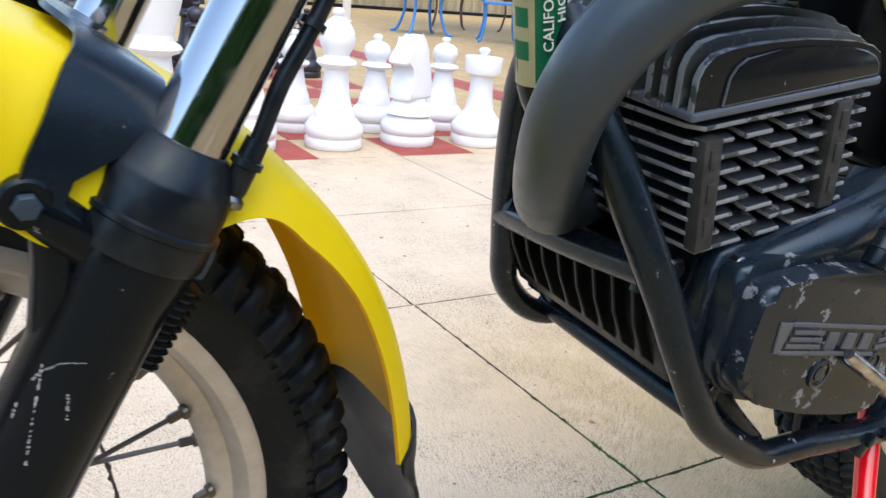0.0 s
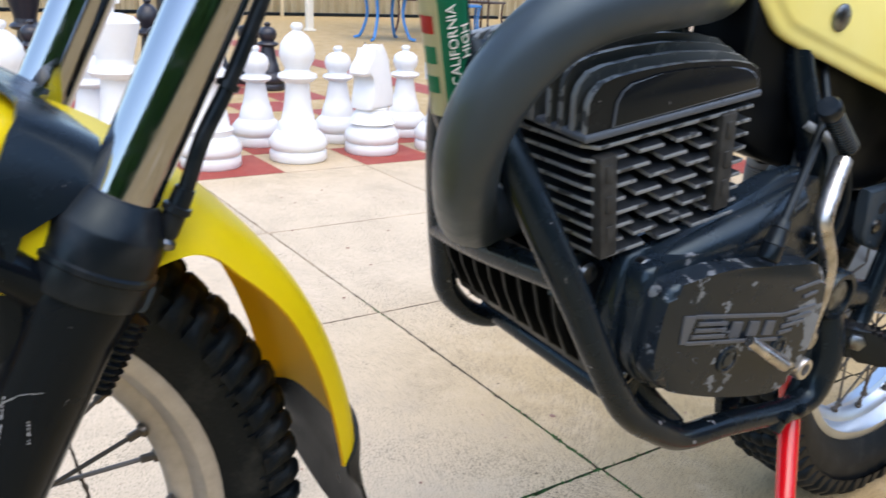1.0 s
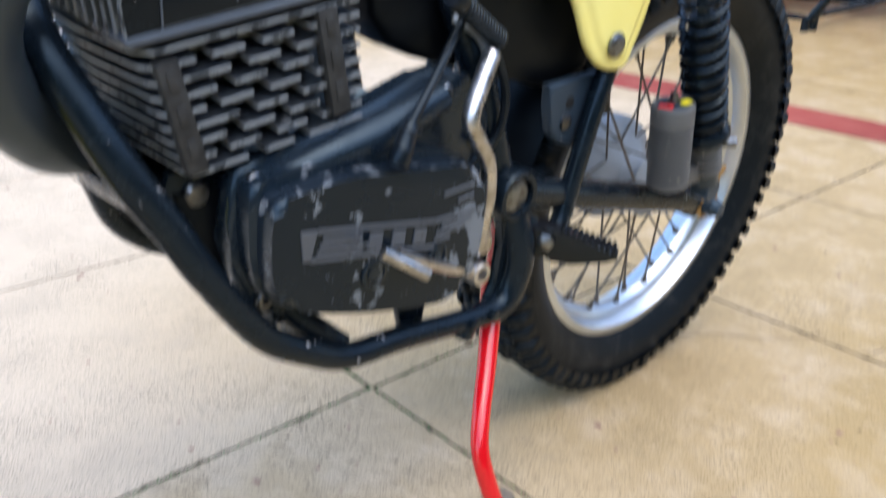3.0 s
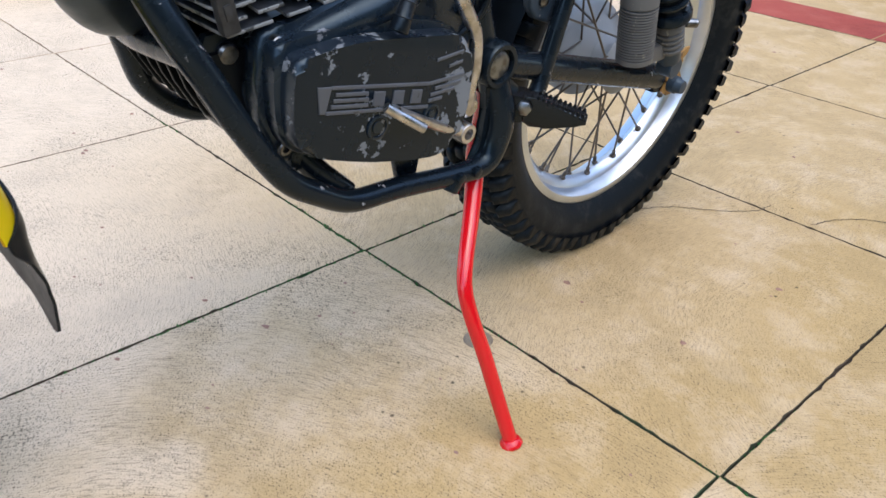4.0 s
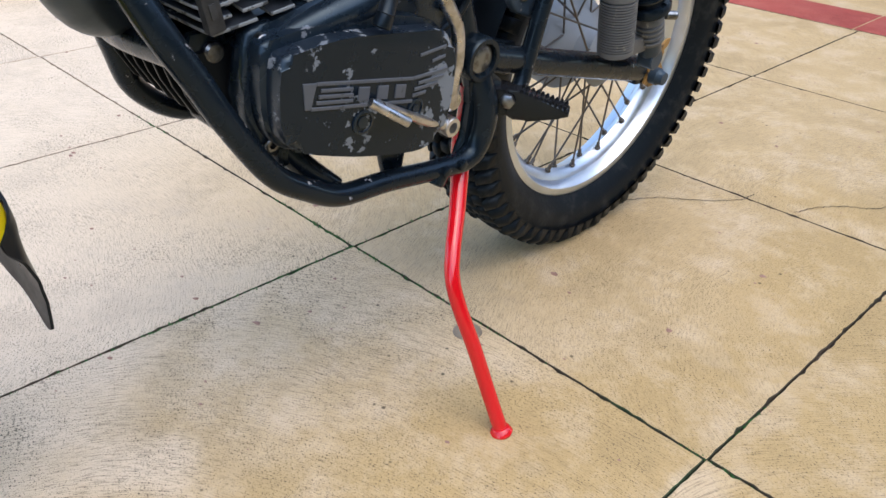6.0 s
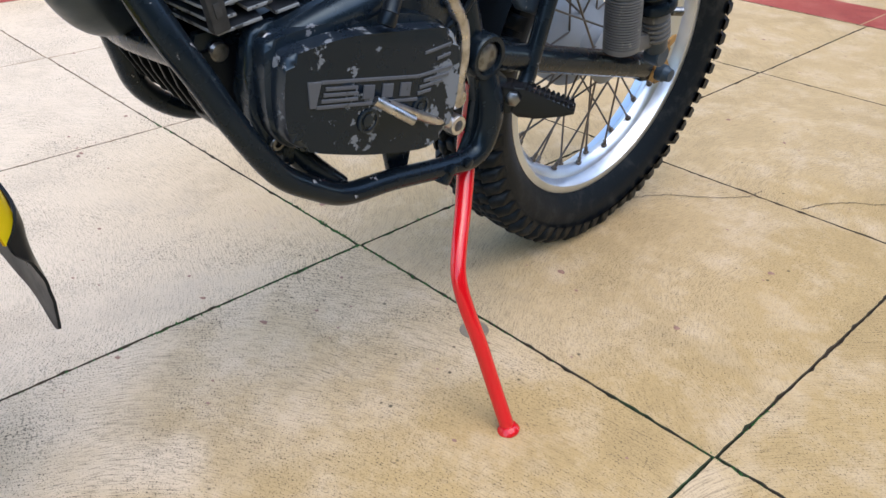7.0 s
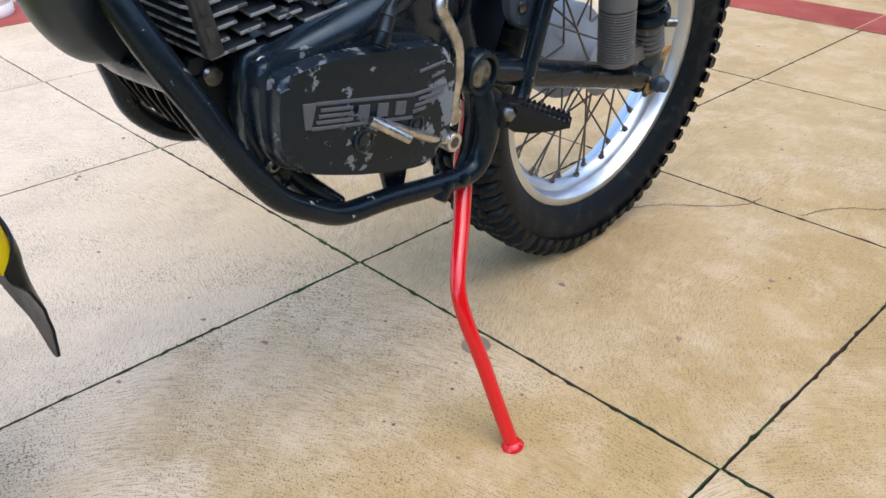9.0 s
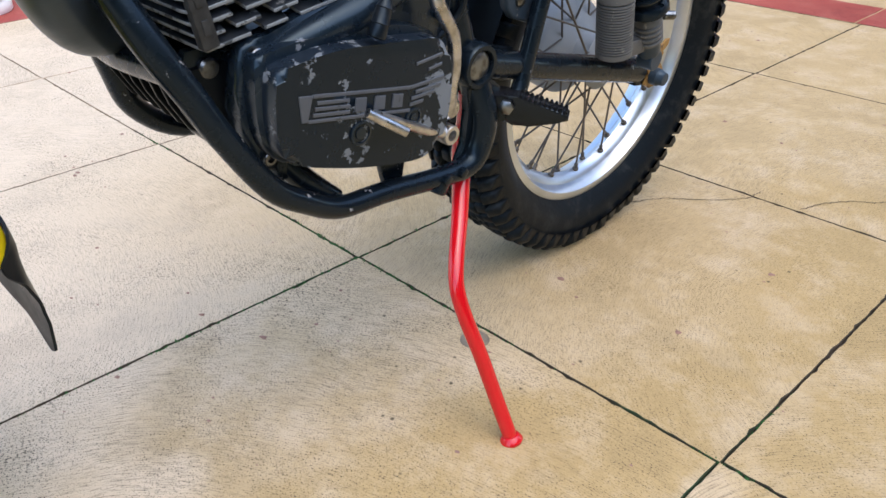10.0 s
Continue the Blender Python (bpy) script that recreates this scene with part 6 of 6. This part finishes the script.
def cabinet(x, y, w, d, h, label):
    c = thing("cabinet", label, "cabinet", pose(x, y, 0, 0, 0, -8), "pale cabinets")
    part("cabinet_body", box((w, d, h), Matrix.Translation((0, 0, h / 2 + 0.03)), 0.008), M_CABINET, c)
    for s in (-1, 1):
        part("cabinet_door", box((w / 2 - 0.008, 0.02, h - 0.04), Matrix.Translation((s * w / 4, -d / 2 - 0.011, h / 2 + 0.03)), 0.004), M_CABINET, c)
    part("cabinet_plinth", box((w * 0.96, d * 0.9, 0.03), Matrix.Translation((0, 0.01, 0.015)), 0.003), M_BOX, c)
    return c


cabinet(-2.05, 6.92, 0.85, 0.45, 1.0, "pale grey enamelled metal cabinet against the wall")
cabinet(-1.10, 6.80, 0.80, 0.45, 1.0, "second pale grey enamelled metal cabinet against the wall")
house = thing("wall_house", "brown panelled house wall under the veranda", "wall", kind="structure")
for i in range(18):
    part("wall_board", box((0.495, 0.06, 2.6), Matrix.Translation((-5.75 + i * 0.5, 7.35, 1.3)), 0.006), M_WALL, house)
part("wall_trim", box((0.12, 0.03, 2.6), Matrix.Translation((-2.95, 7.28, 1.3)), 0.004), M_POST, house)

# unseen hedge and wall across the patio, added to darken reflections and block low sky
M_GRASS = plain("dark_grass", (0.018, 0.040, 0.010), (0.040, 0.075, 0.018), 0.8, 30.0, 0.6)
M_LEAF = plain("hedge_leaf", (0.07, 0.17, 0.03), (0.11, 0.24, 0.04), 0.5, 6.0, 0.0)
rl = random.Random(3)
vs, fs = [], []
for i in range(9000):
    u = rl.random()
    x, y, z = 4.3 + rl.uniform(0, 0.5), -10.0 + 12.2 * rl.random(), 2.4 * u
    x += 0.15 * math.sin(y * 1.7) + 0.25 * u * u
    q = Euler((rl.uniform(-1.2, 1.2), rl.uniform(-1.2, 1.2), rl.uniform(0, 6.28))).to_matrix()
    s = rl.uniform(0.05, 0.11)
    b = len(vs)
    for ax, ay in ((-1, 0), (0, -0.5), (1.1, 0), (0, 0.5)):
        p = q @ Vector((ax * s, ay * s, 0.0))
        vs.append((x + p.x, y + p.y, z + p.z + 0.1))
    fs.append((b, b + 1, b + 2, b + 3))
hedge = thing("hedge", "tall green leafy hedge, unseen, added along the patio to darken reflections", "hedge", kind="stuff")
me = bpy.data.meshes.new("leaves")
me.from_pydata(vs, [], fs)
me.materials.append(M_LEAF)
new("leaves", me).parent = hedge
part("hedge_core", box((0.5, 12.0, 2.3), Matrix.Translation((5.1, -3.9, 1.16)), 0.08), M_GRASS, hedge)
lawn_me = to_mesh("lawn", box((12.4, 40.0, 0.02), Matrix.Translation((3.385 + 6.2, 0, -0.006)), 0), M_GRASS)
tagged(new("lawn", lawn_me), "short dark green lawn beside the patio", "lawn", kind="structure")
side = thing("wall_garden", "plain brown panelled wall, unseen, added to close the patio", "wall", kind="structure")
for i in range(11):
    part("wall_board", box((0.06, 0.495, 2.9), Matrix.Translation((4.6, 2.3 + i * 0.5, 1.45)), 0.006), M_WALL, side)
roof = thing("veranda_roof", "narrow flat eave roof along the house wall", "roof", kind="structure")
part("roof_sheet", box((13.0, 2.8, 0.06), Matrix.Translation((-3.6, 6.0, 2.53)), 0.01), M_POST, roof)
part("roof_fascia", box((13.0, 0.04, 0.18), Matrix.Translation((-3.6, 4.62, 2.48)), 0.006), M_WALL, roof)
# ---------------------------------------------------------------- ground
ground = new("ground", to_mesh("ground", box((400, 400, 0.05), Matrix.Translation((0, 0, -0.033)), 0), M_JOINT))
tagged(ground, "dark mossy ground between and beyond the slabs", "ground", kind="structure")
pave = thing("pavement", "tan broom-finished concrete patio cut into square slabs", "pavement", kind="structure")
S = 0.675
GAP = 0.0017


def slab_mesh(w, d, mat, seed):
    """One slab: worn, slightly crumbled edges, dirt on its sides."""
    rs = random.Random(seed)
    bm = bmesh.new()
    n = 64
    ring = []
    for (ax, ay), (bx, by) in (((-1, -1), (1, -1)), ((1, -1), (1, 1)), ((1, 1), (-1, 1)), ((-1, 1), (-1, -1))):
        for k in range(n):
            t = k / n
            ring.append(((ax + (bx - ax) * t) * w / 2, (ay + (by - ay) * t) * d / 2))
    lo, md, hi = [], [], []
    for x, y in ring:
        q = rs.uniform(0, 0.0011) + (rs.uniform(0.0006, 0.0032) if rs.random() < 0.16 else 0)
        sx, sy = (1 - 2 * q / w), (1 - 2 * q / d)
        e = 0.0008
        lo.append(bm.verts.new((x, y, -0.03)))
        md.append(bm.verts.new((x * sx, y * sy, -0.0012)))
        hi.append(bm.verts.new((x * (sx - 2 * e / w), y * (sy - 2 * e / d), 0)))
    bm.faces.new(hi)
    m = len(ring)
    for a, b in ((lo, md), (md, hi)):
        for k in range(m):
            f = bm.faces.new((a[k], a[(k + 1) % m], b[(k + 1) % m], b[k]))
            f.material_index = 1
    return to_mesh("slab", bm, [mat, M_JOINT], 15)


slab_mes = [slab_mesh(S - GAP, S - GAP, M_SLAB, k) for k in range(6)]
# the saw cuts are not quite evenly spaced, nor quite square
COLS = {-2: -1.345, -1: -0.691, 0: 0.005, 1: 0.672}
ROWS = {1: 0.669, 2: 1.349}
SKEW = 0.008
far = []
for i in range(-21, 5):
    for j in range(-10, 15):
        x0, x1 = (COLS.get(k, k * S) for k in (i, i + 1))
        y0, y1 = (ROWS.get(k, k * S) for k in (j, j + 1))
        x, y = (x0 + x1) / 2, (y0 + y1) / 2
        if -9 <= i <= 2 and -5 <= j <= 12:
            kx, ky = (x1 - x0 - GAP) / (S - GAP), (y1 - y0 - GAP) / (S - GAP)
            m = Matrix(((kx, SKEW * ky, 0, x + SKEW * y), (0, ky, 0, y), (0, 0, 1, 0), (0, 0, 0, 1)))
            share("slab", slab_mes[(i * 5 + j * 3) % 6], pave, m)
        else:
            far.append((x + SKEW * y, y))
vs, fs = [], []
h = (S - GAP) / 2
for x, y in far:
    b = len(vs)
    vs += [(x - h, y - h, 0), (x + h, y - h, 0), (x + h, y + h, 0), (x - h, y + h, 0), (x - h, y - h, -0.02), (x + h, y - h, -0.02), (x + h, y + h, -0.02), (x - h, y + h, -0.02)]
    fs += [(b, b + 1, b + 2, b + 3)] + [(b + 4 + k, b + 4 + (k + 1) % 4, b + (k + 1) % 4, b + k) for k in range(4)]
me = bpy.data.meshes.new("far_slabs")
me.from_pydata(vs, [], fs)
me.materials.append(M_SLAB)
fo = new("far_slabs", me)
fo.parent = pave
tagged(fo, kind="stuff")

# painted squares of the board, and the painted band
red = thing("chess_board", "red painted squares of a giant chess board on the concrete", "chess board", kind="structure")
sq_bm = box((SQ - 0.004, SQ - 0.004, 0.0016), Matrix.Translation((0, 0, 0.0008)), 0.0003, 1)
sq_me = to_mesh("painted_square", sq_bm, M_RED_TILE)
for c in range(8):
    for r in range(-4, 4):
        if (c + r) % 2 == 0:
            share("painted_square", sq_me, red, Matrix.Translation((-2.025 - SQ * (c + 0.5), SQ * (r + 0.5), 0)))
band = thing("painted_band", "red painted border band on the concrete", "painted line", kind="structure")
for i in range(-21, 1):
    part("painted_strip", box((S - 0.006, 0.245, 0.0016), Matrix.Translation(((i + 0.5) * S, 2.152, 0.0008)), 0.0003, 1), M_RED_TILE, band)

def hairline(pts):
    """A fine crack in the concrete: a thin jagged strip."""
    rc = random.Random(len(pts))
    q = spline([(x, y, 0.0) for x, y in pts], 10)
    bm = bmesh.new()
    prev = None
    for k, s in enumerate(q):
        a, b = q[max(k - 1, 0)], q[min(k + 1, len(q) - 1)]
        d = Vector((float(b[0] - a[0]), float(b[1] - a[1]), 0)).normalized()
        nrm = Vector((-d.y, d.x, 0))
        c = Vector((float(s[0]), float(s[1]), 0.0012)) + nrm * rc.uniform(-0.002, 0.002)
        w = rc.uniform(0.0005, 0.0013)
        cur = (bm.verts.new(c - nrm * w), bm.verts.new(c + nrm * w))
        if prev:
            bm.faces.new((prev[0], prev[1], cur[1], cur[0]))
        prev = cur
    return bm


for pts in ([(0.213, 0.484), (0.249, 0.543), (0.306, 0.59), (0.356, 0.648), (0.366, 0.695)], [(0.453, 0.68), (0.473, 0.732), (0.507, 0.777), (0.54, 0.801), (0.565, 0.837), (0.59, 0.873)]):
    tagged(part("hairline_crack", hairline(pts), M_JOINT, pave), kind="stuff")

# moss in the joints, thickest where they cross
rm = random.Random(21)
vs, fs = [], []
for (cx, cy), along, spread, n in (((0.005, 0.0), 0, 0.10, 170), ((0.005, 0.0), 1, 0.12, 150), ((0.005, -0.32), 1, 0.10, 150), ((0.005, -0.62), 1, 0.07, 90), ((0.16, 0.0), 0, 0.05, 50), ((-0.16, 0.0), 0, 0.05, 60), ((0.675, 0.10), 1, 0.03, 45), ((0.672, 0.0), 0, 0.03, 40), ((-0.691, 0.0), 0, 0.05, 50), ((0.30, 0.0), 0, 0.04, 30), ((0.005, 0.42), 1, 0.08, 40)):
    for _ in range(n):
        d, e = rm.gauss(0, spread), rm.gauss(0, 0.0024 if n > 120 else 0.0014)
        x, y = (cx + d, cy + e) if along == 0 else (cx + e + SKEW * d, cy + d)
        r = rm.uniform(0.0010, 0.0034 if n > 120 else 0.0022)
        b = len(vs)
        a0 = rm.uniform(0, 6.28)
        for j in range(4):
            a = a0 + math.pi / 2 * j
            vs.append((x + r * rm.uniform(0.6, 1.4) * math.cos(a), y + r * rm.uniform(0.6, 1.4) * math.sin(a), -0.003))
        vs.append((x + rm.uniform(-0.0006, 0.0006), y, r * rm.uniform(0.2, 1.2)))
        fs += [(b + j, b + (j + 1) % 4, b + 4) for j in range(4)]
me = bpy.data.meshes.new("moss")
me.from_pydata(vs, [], fs)
me.materials.append(M_MOSS)
tagged(new("moss", me), "bright green moss growing in the slab joints", "moss", kind="stuff")

# drain cap and small debris
drain = tagged(new("drain_cap", to_mesh("drain_cap", lathe([(0, 0.001), (0.008, 0.0008), (0.010, 0.002), (0.0165, 0.002), (0.018, 0.0012), (0.0185, 0.0), (0, 0.0)], 32, Matrix.Translation((0.303, -0.029, 0.0)) @ Matrix.Scale(1.15, 4)), M_CAP)), "small round metal drain cap let into a slab", "drain cap")
rnd = random.Random(11)
vs, fs = [], []
for i in range(420):
    x, y = rnd.uniform(-1.8, 1.3), rnd.uniform(-1.2, 1.8)
    r = rnd.choice((0.0012, 0.0018, 0.0022, 0.003, 0.0045))
    a0 = rnd.uniform(0, 6.28)
    b = len(vs)
    k = 5
    for j in range(k):
        a = a0 + 2 * math.pi * j / k
        q = r * rnd.uniform(0.6, 1.4)
        vs.append((x + q * math.cos(a) * 1.4, y + q * math.sin(a), 0.0003))
    vs.append((x, y, r * 0.6))
    fs += [(b + j, b + (j + 1) % k, b + k) for j in range(k)]
me = bpy.data.meshes.new("grit")
me.from_pydata(vs, [], fs)
me.materials.append(M_WALL)
tagged(new("grit", me), "dark crumbs of soil and leaf scattered on the concrete", "debris", kind="stuff")
